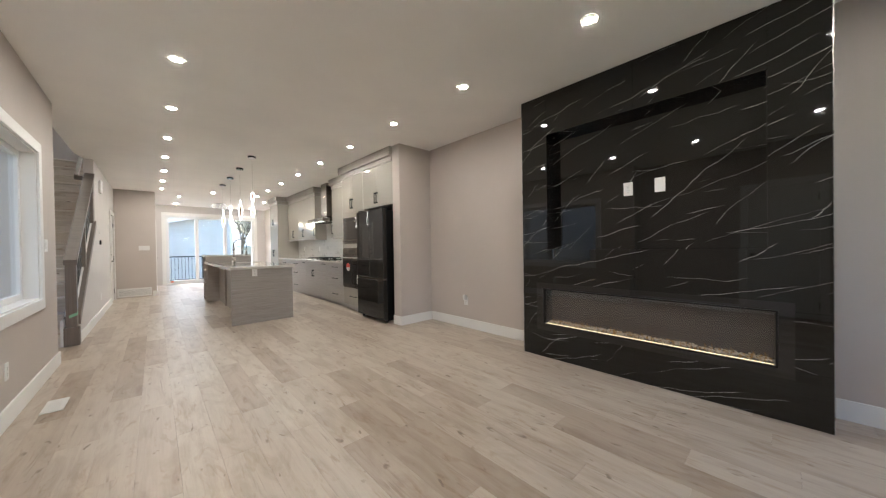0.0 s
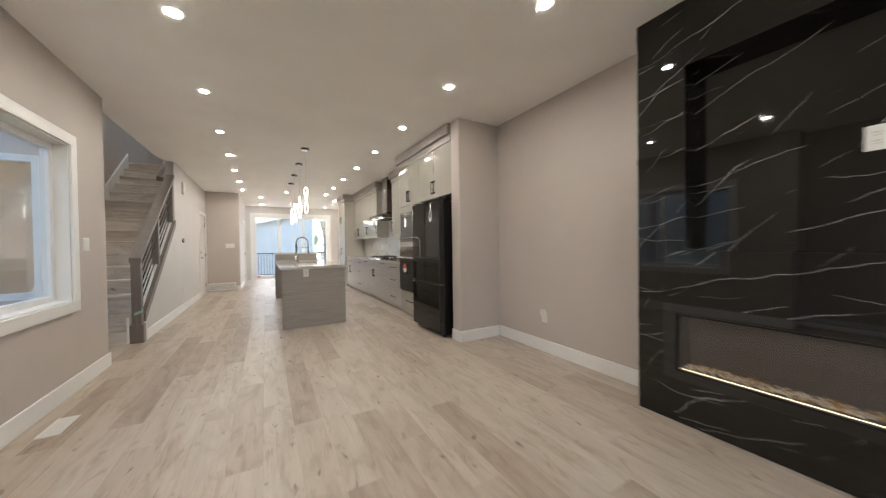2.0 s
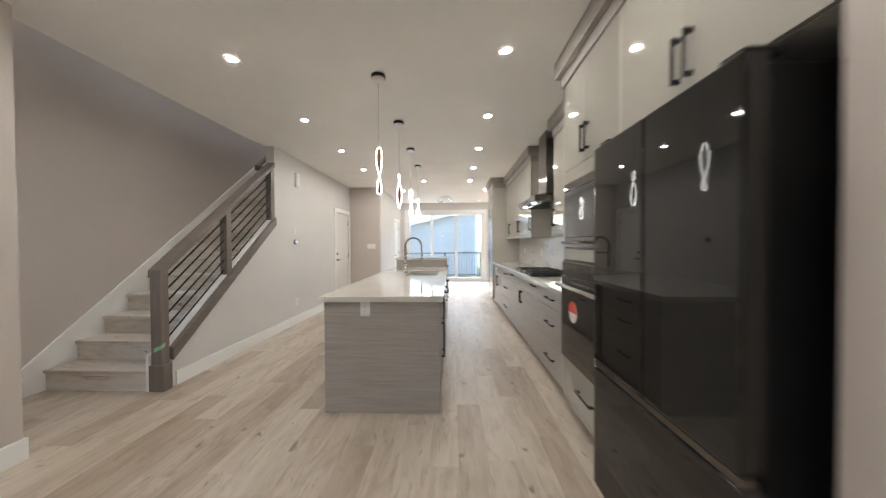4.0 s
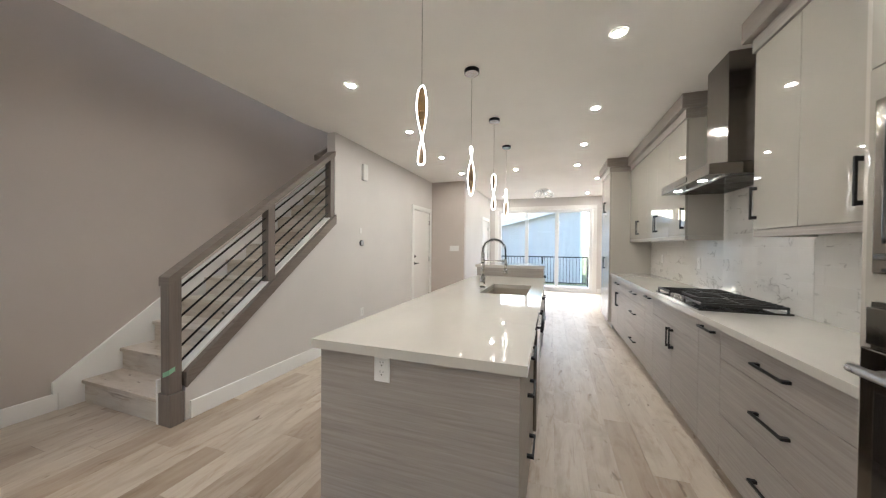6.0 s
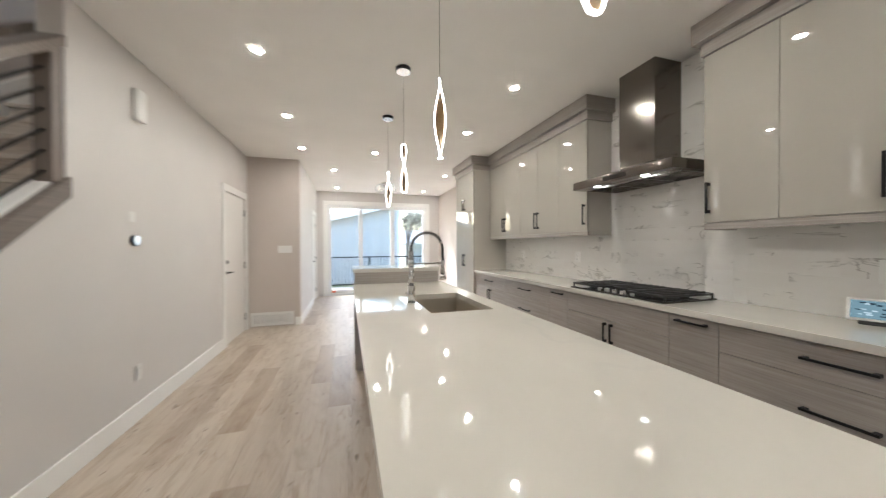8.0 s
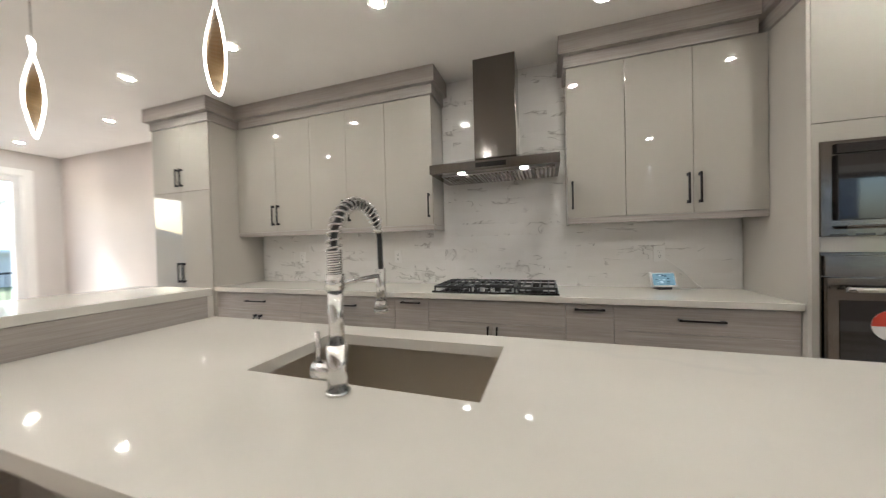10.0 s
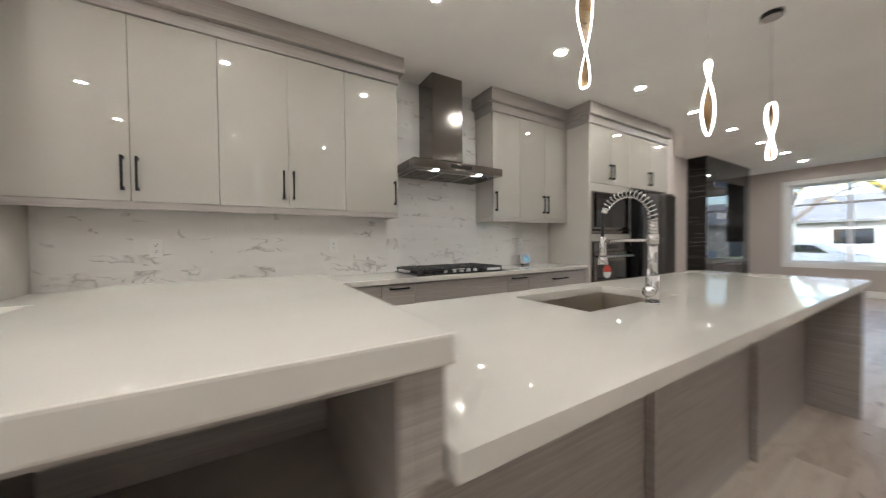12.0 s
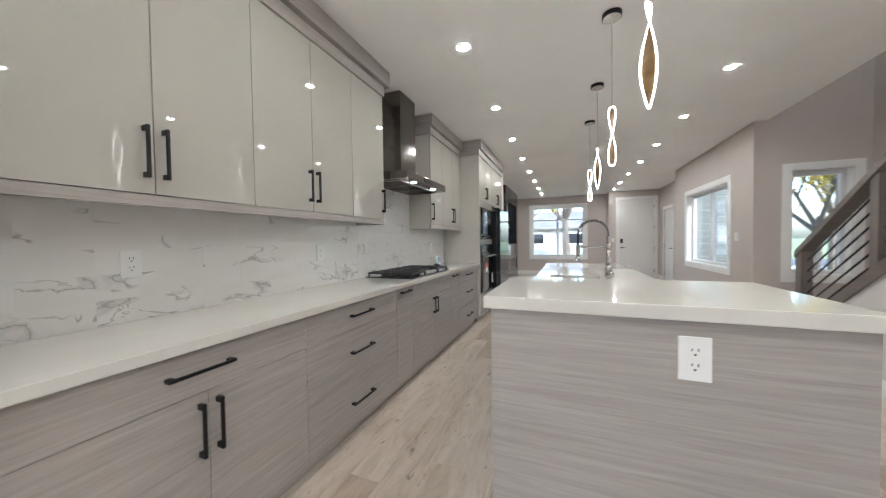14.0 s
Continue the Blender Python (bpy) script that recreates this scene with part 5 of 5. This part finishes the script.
BZ = 1.065
bar = thing("raised_bar", (2.06, 10.21, 0), "wood-grain raised bar cabinet with open side shelves", "bar cabinet")
part("front_panel", blk(2.034, 2.925, 10.196, 10.235, 0.867, BZ - 0.041), WOOD, bar)
part("lower_panel", blk(2.06, 2.925, 10.208, 10.235, 0.001, 0.866), WOOD, bar)
part("end_panel", blk(2.034, 2.927, 10.742, 10.762, 0.001, BZ - 0.041, r=0.002), WOOD, bar)
part("side_stile", blk(2.034, 2.08, 10.236, 10.262, 0.001, BZ - 0.041), WOOD, bar)
part("back_panel", blk(2.50, 2.518, 10.236, 10.741, 0.08, BZ - 0.041), WOOD, bar)
part("top_panel", blk(2.036, 2.925, 10.263, 10.741, BZ - 0.054, BZ - 0.041), WOOD, bar)
for z in (0.06, 0.40, 0.70):
    part("shelf", blk(2.045, 2.499, 10.263, 10.741, z, z + 0.02), WOOD_IN, bar, "pale open shelf")
part("inner_side", blk(2.081, 2.499, 10.236, 10.262, 0.08, BZ - 0.041), WOOD, bar)
part("toe_kick", blk(2.10, 2.90, 10.263, 10.741, 0.001, 0.06), WOOD, bar)
for z0, z1 in ((0.70, 0.98), (0.40, 0.70), (0.085, 0.40)):
    front(bar, "drawer", 2.927, 10.24, 10.738, z0, z1, WOOD, ("level", z1 - 0.08, 0.2), 0.02, 1)
tagged(solid("bar_worktop", blk(2.012, 2.947, 10.191, 10.785, BZ - 0.04, BZ, r=0.004), QUARTZ), "white quartz top of the raised bar", "worktop")


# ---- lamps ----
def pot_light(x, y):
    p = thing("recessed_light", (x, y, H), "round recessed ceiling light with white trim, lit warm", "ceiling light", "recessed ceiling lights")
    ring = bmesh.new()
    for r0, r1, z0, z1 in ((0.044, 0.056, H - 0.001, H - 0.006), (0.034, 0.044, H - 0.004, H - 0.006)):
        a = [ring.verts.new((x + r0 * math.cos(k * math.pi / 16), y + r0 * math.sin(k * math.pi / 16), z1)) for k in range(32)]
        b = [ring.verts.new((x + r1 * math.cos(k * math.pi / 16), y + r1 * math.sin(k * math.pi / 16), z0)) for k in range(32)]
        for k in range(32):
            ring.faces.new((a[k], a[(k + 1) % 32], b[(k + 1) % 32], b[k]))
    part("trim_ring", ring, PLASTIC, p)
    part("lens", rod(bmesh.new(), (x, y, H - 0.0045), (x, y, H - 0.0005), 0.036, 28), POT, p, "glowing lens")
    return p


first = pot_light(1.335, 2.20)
# Four unseen lights added over the stairwell to brighten its walls and treads.
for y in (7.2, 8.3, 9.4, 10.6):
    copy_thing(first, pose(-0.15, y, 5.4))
spots = [(1.335, y) for y in (0.99, 3.39, 4.61, 5.79, 7.03, 8.23, 9.43, 10.645, 11.83)]
spots += [(3.43, y) for y in (0.99, 2.18, 3.39, 4.60, 5.80, 7.0, 8.2, 9.40, 10.60, 11.79)]
spots += [(2.38, 11.8), (1.735, 13.1), (1.735, 14.98), (3.90, 13.05), (3.90, 14.98)]
for x, y in spots:
    copy_thing(first, pose(x, y, H))


def pendant(x, y, turn):
    """A looped led ribbon, twisted once, hung from a black canopy on a thin cable."""
    p = thing("pendant_lamp", (x, y, H), "twisted loop led pendant lamp on a black canopy", "pendant lamp", "pendant lamps over the island")
    cn = rod(bmesh.new(), (x, y, H - 0.030), (x, y, H - 0.001), 0.060, 36)
    part("canopy", cn, BLACK, p, "black round canopy")
    part("canopy_plate", rod(bmesh.new(), (x, y, H - 0.033), (x, y, H - 0.030), 0.057, 36), CHROME, p, "pale metal underside")
    part("cable", rod(bmesh.new(), (x, y, 2.12), (x, y, H - 0.03), 0.0022, 8), BRIGHT_STEEL, p, "thin cable", True)
    ztop, zbot, n = 2.125, 1.735, 96
    mid, half = (ztop + zbot) / 2, (ztop - zbot) / 2

    def loop(k):
        a = 2 * math.pi * k / n
        z = math.cos(a)
        w = 0.027 * math.copysign(abs(math.sin(a)) ** 0.42, math.sin(a))
        tw = turn + (1 - z) * radians(100)
        return Vector((x + w * math.cos(tw), y + w * math.sin(tw), mid + half * z)), tw
    led = bmesh.new()
    pts = [loop(k) for k in range(n)]
    tube(led, [q[0] for q in pts], 0.0031, 8, True)
    part("led_ribbon", led, LED, p, "glowing white ribbon", True)
    web = bmesh.new()
    rows = []
    for k in range(1, n // 2):
        a, b = pts[k][0], pts[n - k][0]
        rows.append([web.verts.new(a.lerp(b, f)) for f in (0.06, 0.94)])
    for r, s in zip(rows, rows[1:]):
        web.faces.new((r[0], r[1], s[1], s[0]))
    bmesh.ops.solidify(web, geom=web.faces[:], thickness=0.004)
    part("inner_band", web, BRONZE, p, "bronze-brown inner band", True)
    return p


for y, turn in ((7.31, -19), (8.33, 60), (9.37, -8), (10.37, 42)):
    pendant(2.405, y, radians(turn))

ch = thing("ceiling_lamp", (2.82, 14.09, H), "chrome ceiling lamp with looping led rings", "ceiling lamp")
part("canopy", rod(bmesh.new(), (2.82, 14.09, H - 0.05), (2.82, 14.09, H - 0.001), 0.11, 36), CHROME, ch, "round chrome canopy")
for k in range(5):
    a = 2 * math.pi * k / 5 + 0.3
    c, u = Vector((2.82 + 0.15 * math.cos(a), 14.09 + 0.15 * math.sin(a), H - 0.11)), Vector((math.cos(a), math.sin(a), -0.25)).normalized()
    w = Vector((-math.sin(a) * 0.55, math.cos(a) * 0.55, 0.8)).normalized()
    path = [c + 0.088 * (math.cos(q) * u + math.sin(q) * w) for q in [2 * math.pi * j / 36 for j in range(36)]]
    part("ring", tube(bmesh.new(), path, 0.009, 8, True), SOFT_LED if k % 2 == 0 else CHROME, ch, "looping led ring" if k % 2 == 0 else "looping chrome ring", True)


# ---- outside ----
SIDING_G = painted("grey siding", (0.50, 0.51, 0.52), 0.6, 0.05)
ROOF = painted("asphalt shingle", (0.13, 0.125, 0.12), 0.9, 0.3, 0.2)
GRASS = painted("dry lawn", (0.15, 0.17, 0.07), 0.95, 0.4, 0.25)
CONCRETE = painted("concrete", (0.40, 0.39, 0.37), 0.85, 0.2, 0.1)
ASPHALT = painted("asphalt", (0.06, 0.06, 0.062), 0.9, 0.3, 0.15)
BARK = painted("bark", (0.12, 0.095, 0.075), 0.9, 0.5, 0.2)
LEAF_Y = painted("yellow leaf", (0.55, 0.40, 0.05), 0.7, 0.05, 0.25)
LEAF_P = painted("dry pale leaf", (0.34, 0.31, 0.25), 0.8, 0.05, 0.2)
LEAF_G = painted("green leaf", (0.11, 0.14, 0.05), 0.7, 0.05, 0.25)
DECK = laminate("deck board", (0.24, 0.20, 0.17), (0.36, 0.32, 0.28), 0.7)
CAR = plain("silver car paint", (0.35, 0.36, 0.38), 0.25, 0.4, 0.6)
RUBBER = plain("tyre rubber", (0.02, 0.02, 0.02), 0.8)
PALE_STUCCO = painted("pale render", (0.50, 0.49, 0.47), 0.85, 0.2, 0.1)
STUCCO = painted("pale stucco", (0.22, 0.21, 0.20), 0.85, 0.2, 0.1)
BRICK = painted("painted brick", (0.26, 0.245, 0.235), 0.8, 0.2, 0.1)

structure("ground", blk(-300, 300, -300, 300, -1.0, -0.45), GRASS, "dry lawn around the house", "ground")
structure("road", blk(-120, 120, -20, -12, -0.45, -0.44), ASPHALT, "asphalt street before the house", "road")
structure("pavement", blk(-120, 120, -11.5, -10, -0.45, -0.40), CONCRETE, "concrete pavement along the street", "pavement")
structure("porch", blk(-0.8, 1.42, -2.2, 0.295, -0.45, -0.03), CONCRETE, "concrete porch at the entry door", "porch")

porch_post = thing("porch_post", (-0.93, 5.70, -0.45), "blue-grey painted square porch post outside the stair window", "post")
part("shaft", blk(-1.01, -0.85, 5.62, 5.78, -0.30, 2.9, r=0.006), SIDING_G, porch_post)
part("plinth", blk(-1.03, -0.83, 5.60, 5.80, -0.449, -0.30, r=0.006), SIDING_G, porch_post)

deck = thing("deck", (1.0, Y_FAR + 0.16, -0.2), "wooden deck outside the patio door", "deck")
for k in range(17):
    part("board", blk(-0.5, 6.0, Y_FAR + 0.16 + 0.15 * k, Y_FAR + 0.16 + 0.15 * k + 0.144, -0.16, -0.12), DECK, deck)
part("frame", blk(-0.5, 6.0, Y_FAR + 0.16, Y_FAR + 2.7, -0.45, -0.161), DECK, deck)
dr = thing("deck_railing", (1.0, Y_FAR + 2.6, -0.12), "black metal deck railing with thin pickets", "railing")
YR = Y_FAR + 2.6
part("top_rail", blk(-0.5, 6.0, YR - 0.025, YR + 0.025, 0.90, 0.94), BLACK, dr)
part("bottom_rail", blk(-0.5, 6.0, YR - 0.015, YR + 0.015, -0.04, -0.01), BLACK, dr)
for k in range(5):
    x = -0.4 + 1.55 * k
    part("post", blk(x - 0.025, x + 0.025, YR - 0.025, YR + 0.025, -0.119, 0.90), BLACK, dr)
for k in range(58):
    x = -0.42 + 0.11 * k
    part("picket", blk(x - 0.007, x + 0.007, YR - 0.007, YR + 0.007, -0.01, 0.90), BLACK, dr)


def sided_house(name, x0, x1, y0, y1, z1, ridge, along, material, label, windows=(), roof=ROOF, board=0.15):
    """A house with lapped siding, a gabled roof with eaves, and windows let into its walls."""
    h = thing(name, ((x0 + x1) / 2, (y0 + y1) / 2, -0.45), label, "house")
    w = bmesh.new()
    box(w, x0, x1, y0, y1, -0.45, z1)
    if along == "x":
        prism(w, [(y0, z1), (y1, z1), ((y0 + y1) / 2, ridge)], "x", x0, x1)
    else:
        prism(w, [(x0, z1), (x1, z1), ((x0 + x1) / 2, ridge)], "y", y0, y1)
    part("wall", w, material, h)
    lap = bmesh.new()
    z = -0.3
    while z < ridge - 0.1:
        f = 0.0 if z < z1 else (z - z1) / (ridge - z1)
        a0, a1, b0, b1 = x0, x1, y0, y1
        if along == "y":
            m, hw = (x0 + x1) / 2, (x1 - x0) / 2 * (1 - f)
            a0, a1 = m - hw, m + hw
        else:
            m, hw = (y0 + y1) / 2, (y1 - y0) / 2 * (1 - f)
            b0, b1 = m - hw, m + hw
        for p in (((a0, a1, y0 - 0.03, y0), (a0, a1, y1, y1 + 0.03)) if (z < z1 or along == "y") else ()) + (((x0 - 0.03, x0, b0, b1), (x1, x1 + 0.03, b0, b1)) if (z < z1 or along == "x") else ()):
            box(lap, *p, z, z + 0.02)
        z += board
    tagged(part("siding_laps", lap, material, h, "lapped siding edges"), kind="stuff")
    r = bmesh.new()
    e = 0.45
    if along == "x":
        m, s = (y0 + y1) / 2, (ridge - z1) / ((y1 - y0) / 2)
        for q in (y0 - e, y1 + e):
            zz = z1 - e * s
            prism(r, [(q, zz + 0.02), (m, ridge + 0.02), (m, ridge + 0.2), (q, zz + 0.2)], "x", x0 - e, x1 + e)
    else:
        m, s = (x0 + x1) / 2, (ridge - z1) / ((x1 - x0) / 2)
        for q in (x0 - e, x1 + e):
            zz = z1 - e * s
            prism(r, [(q, zz + 0.02), (m, ridge + 0.02), (m, ridge + 0.2), (q, zz + 0.2)], "y", y0 - e, y1 + e)
    part("roof", r, roof, h, "shingled roof")
    for axis, face, sign, a, b, u, v in windows:
        lo, hi = sorted((face, face + sign * 0.05))
        wn_ = part("window", blk(*((lo, hi, a, b) if axis == "x" else (a, b, lo, hi)), u, v), TRIM, h, "white window frame")
        lo, hi = sorted((face + sign * 0.05, face + sign * 0.056))
        part("pane", blk(*((lo, hi, a + 0.08, b - 0.08) if axis == "x" else (a + 0.08, b - 0.08, lo, hi)), u + 0.08, v - 0.08), BLACK_GLASS, wn_)
    return h


def garage():
    """A shed-roofed garage whose siding boards lap one over another."""
    x0, x1, y0, y1, h1, fall = -5.0, 4.35, 22.0, 28.0, 3.30, 0.24
    g = thing("garage", (0, 22, -0.45), "blue-grey lap-sided garage behind the deck", "garage")

    def roof_at(x):
        return h1 - fall * (x1 - x)
    part("wall", prism(bmesh.new(), [(x0, -0.45), (x1, -0.45), (x1, roof_at(x1)), (x0, roof_at(x0))], "y", y0 + 0.02, y1), SIDING, g)
    z = -0.40
    while z < h1 - 0.06:
        a = max(x0, x1 - (h1 - z) / fall + 0.35)
        bm = prism(bmesh.new(), [(y0 - 0.035, z), (y0 + 0.02, z), (y0 + 0.02, z + 0.085), (y0 - 0.020, z + 0.085)], "x", a, x1 - 0.08)
        part("siding_board", bm, SIDING, g)
        z += 0.10
    part("corner_board", blk(x1 - 0.08, x1 + 0.02, y0 - 0.02, y0 + 0.06, -0.45, h1 - 0.02), TRIM, g, "white corner board")
    part("roof", prism(bmesh.new(), [(x0 - 0.4, roof_at(x0 - 0.4) + 0.02), (x1 + 0.35, roof_at(x1 + 0.35) + 0.02), (x1 + 0.35, roof_at(x1 + 0.35) + 0.14), (x0 - 0.4, roof_at(x0 - 0.4) + 0.14)], "y", y0 - 0.3, y1 + 0.3), ROOF, g, "dark shingled roof")
    part("fascia", prism(bmesh.new(), [(x0 - 0.4, roof_at(x0 - 0.4) - 0.12), (x1 + 0.35, roof_at(x1 + 0.35) - 0.12), (x1 + 0.35, roof_at(x1 + 0.35) + 0.15), (x0 - 0.4, roof_at(x0 - 0.4) + 0.15)], "y", y0 - 0.33, y0 - 0.301), TRIM, g, "white fascia board")


garage()
sided_house("neighbour_house", -11.0, -3.4, 2.0, 10.0, 4.6, 6.8, "y", SIDING_G, "grey sided neighbour house beside the side window", [("x", -3.4, 1, 8.0, 9.0, 0.9, 2.2)])
sided_house("house_across", -1.0, 9.0, -36, -27, 2.6, 4.6, "x", BRICK, "low house across the street", [("y", -27, 1, 0.5, 2.5, 0.7, 2.0), ("y", -27, 1, 5.0, 7.2, 0.7, 2.0)])
sided_house("house_across", -16.0, -5.0, -37, -28, 2.7, 4.8, "x", STUCCO, "low pale house across the street", [("y", -28, 1, -13, -11, 0.7, 2.0), ("y", -28, 1, -9, -7, 0.7, 2.0)])
sided_house("house_across", 12.0, 22.0, -36, -27, 2.7, 4.7, "x", SIDING_G, "low grey house across the street", [("y", -27, 1, 14, 16, 0.7, 2.0)])
PALE_ROOF = painted("pale weathered roofing", (0.55, 0.55, 0.54), 0.85, 0.2, 0.08)
sided_house("back_house", 7.2, 15.0, 36, 43, 1.5, 2.7, "x", PALE_STUCCO, "low pale outbuilding beyond the back lane", [("y", 36, -1, 9.0, 9.9, 0.5, 1.2)], PALE_ROOF)


def tree(x, y, height, leaf, count, seed, label, spread=1.0, trunk=0.16):
    """A tapered trunk, forked limbs and a loose crown of small leaves."""
    rg = random.Random(seed)
    t = thing("tree", (x, y, -0.45), label, "tree")
    wood = bmesh.new()
    tips = []

    def limb(p, d, length, r, depth):
        q = p + d * length
        rod(wood, p, q, r, 8 if depth < 2 else 5, r * 0.62)
        if depth >= 2:
            tips.append((p.lerp(q, 0.6), length))
            tips.append((q, length))
        if depth < 4:
            for _ in range(3 if depth else 5):
                nd = (d + Vector((rg.uniform(-1, 1), rg.uniform(-1, 1), rg.uniform(-0.25, 0.6))) * 0.75 * spread).normalized()
                limb(p.lerp(q, rg.uniform(0.6, 1.0)), nd, length * rg.uniform(0.55, 0.8), r * 0.55, depth + 1)
    limb(Vector((x, y, -0.5)), Vector((rg.uniform(-0.05, 0.05), rg.uniform(-0.05, 0.05), 1)).normalized(), height * 0.36, trunk, 0)
    part("trunk", wood, BARK, t, "brown trunk and bare limbs")
    verts, faces = [], []
    for _ in range(count):
        c, ln = rg.choice(tips)
        c = c + Vector((rg.gauss(0, 1), rg.gauss(0, 1), rg.gauss(0, 0.8))) * ln * 0.45
        s = rg.uniform(0.04, 0.09)
        u = Vector((rg.gauss(0, 1), rg.gauss(0, 1), rg.gauss(0, 1))).normalized()
        w = u.cross(Vector((rg.gauss(0, 1), rg.gauss(0, 1), rg.gauss(0, 1)))).normalized()
        n = len(verts)
        verts += [c + u * s, c + w * s * 0.55, c - u * s, c - w * s * 0.55]
        faces.append((n, n + 1, n + 2, n + 3))
    me = bpy.data.meshes.new("crown")
    me.from_pydata([v - Vector((x, y, -0.45)) for v in verts], [], faces)
    me.materials.append(leaf)
    cr = new("crown", me)
    cr.parent = t
    tagged(cr, "loose crown of small leaves", "", "", "stuff")
    return t


tree(-6.4, -5.0, 7.0, LEAF_Y, 9000, 1, "street tree with thin yellow autumn leaves", 1.0, 0.17)
tree(2.6, -9.0, 9.0, LEAF_G, 1800, 2, "street tree almost bare of leaves", 1.0, 0.24)
tree(5.5, -7.5, 7.5, LEAF_Y, 1500, 3, "street tree with sparse yellow leaves", 1.0, 0.18)
tree(-9.5, -9.5, 8.0, LEAF_G, 3000, 4, "street tree with sparse green leaves", 1.0, 0.2)
tree(6.2, 30.0, 6.5, LEAF_P, 1500, 5, "almost bare garden tree beside the garage", 0.9, 0.12)
tree(9.5, 46.0, 8.0, LEAF_P, 2500, 6, "bare tree beyond the back lane", 1.0, 0.16)
tree(13.5, 48.0, 8.5, LEAF_P, 2500, 9, "bare tree beyond the back lane", 1.0, 0.16)
tree(14.0, -25.0, 9.0, LEAF_G, 3500, 7, "tree before the houses across the street", 1.0, 0.22)
tree(-8.0, -24.0, 9.0, LEAF_Y, 3500, 8, "yellow tree before the houses across the street", 1.0, 0.22)


def car(x, y, label, paint=CAR):
    c = thing("parked_car", (x, y, -0.44), label, "car")
    z = -0.44
    prof = [(-2.15, 0.35), (-2.2, 0.62), (-1.9, 0.85), (-1.2, 0.92), (-0.55, 1.40), (0.9, 1.44), (1.55, 0.98), (2.1, 0.90), (2.2, 0.60), (2.15, 0.32)]
    b = prism(bmesh.new(), [(x + p, z + q) for p, q in prof], "y", y - 0.85, y + 0.85)
    bmesh.ops.bevel(b, geom=b.edges[:], offset=0.05, segments=2, affect="EDGES")
    part("body", b, paint, c)
    for s in (-0.858, 0.852):
        part("side_window", prism(bmesh.new(), [(x - 0.95, z + 0.95), (x - 0.5, z + 1.33), (x + 0.82, z + 1.36), (x + 1.2, z + 1.0)], "y", y + s, y + s + 0.008), BLACK_GLASS, c)
    for dx in (-1.35, 1.35):
        for s in (-0.80, 0.66):
            w = part("wheel", rod(bmesh.new(), (x + dx, y + s, z + 0.32), (x + dx, y + s + 0.16 + 0.05, z + 0.32), 0.32, 24), RUBBER, c)
    return c


car(6.0, -13.2, "silver car parked at the kerb")
car(-3.5, -13.2, "silver car parked at the kerb")


# ---- backsplash tiles, floor planks ----
def shared_block(cache, key, size, material, r=0.0):
    if key not in cache:
        b = blk(-size[0] / 2, size[0] / 2, -size[1] / 2, size[1] / 2, -size[2], 0, r=r)
        me = bpy.data.meshes.new("piece")
        b.to_mesh(me)
        b.free()
        me.materials.append(material)
        cache[key] = me
    return cache[key]


tiles = {}
TL, TH = 0.409, 0.107


def tile_run(y0, y1, z0, z1):
    """Running bond of long marble tiles."""
    row, z = 0, 0.908
    while z < z1 - 0.004:
        lo, hi = max(z, z0), min(z + TH, z1)
        if hi - lo > 0.008:
            y = 11.094 + (TL / 2 if row % 2 else 0.0) - 11 * TL
            while y < y1:
                a, b = max(y, y0), min(y + TL, y1)
                if b - a > 0.012:
                    key = (round(b - a, 3), round(hi - lo, 3))
                    me = shared_block(tiles, key, (0.008, b - a - 0.0010, hi - lo - 0.0010), TILE)
                    ob = new("tile", me)
                    ob.location = (XR - 0.0145, (a + b) / 2, hi - 0.0007)
                    ob.parent = SPLASH
                y += TL
        row, z = row + 1, z + TH


tile_run(7.153, 8.305, 0.908, 1.43)
tile_run(8.306, 9.351, 0.908, H)
tile_run(9.352, 11.537, 0.908, 1.43)

PW, PL = 0.18, 1.22
planks, rest_v, rest_f = {}, [], []
rp, count = random.Random(11), 0
i = 0
x = -0.72
while x < XR:
    off = (i * 0.437 + rp.uniform(-0.1, 0.1)) % 1.0 * PL
    y = -0.05 - off
    x1 = min(x + PW, XR)
    while y < Y_FAR:
        a, b = max(y, -0.05), min(y + PL, Y_FAR)
        outside = (x1 < 1.10 and a > 12.6) or (x1 < 0.30 and (a > 7.5 or b < 6.3)) or (x1 < -0.66)
        if b - a > 0.03 and not outside:
            near = 1.0 < a < 12.0 and x > 0.2
            if near and count < 300 and abs(b - a - PL) < 1e-3 and abs(x1 - x - PW) < 1e-3:
                ob = new("plank", shared_block(planks, "full", (PW - 0.0008, PL - 0.0010, 0.006), PLANK))
                ob.location = ((x + x1) / 2, (a + b) / 2, 0.0)
                ob.parent = FLOOR
                count += 1
            else:
                n = len(rest_v)
                rest_v += [(p, q, r) for r in (-0.006, 0.0) for p, q in ((x + 0.0006, a + 0.0007), (x1 - 0.0006, a + 0.0007), (x1 - 0.0006, b - 0.0007), (x + 0.0006, b - 0.0007))]
                rest_f += [(n + 4, n + 5, n + 6, n + 7), (n, n + 1, n + 5, n + 4), (n + 1, n + 2, n + 6, n + 5), (n + 2, n + 3, n + 7, n + 6), (n + 3, n, n + 4, n + 7)]
        y += PL
    x += PW
    i += 1
me = bpy.data.meshes.new("plank_rest")
me.from_pydata(rest_v, [], rest_f)
me.materials.append(PLANK_REST)
rest = new("plank_rest", me)
rest.parent = FLOOR
tagged(rest, "further bleached oak planks", "", "", "stuff")
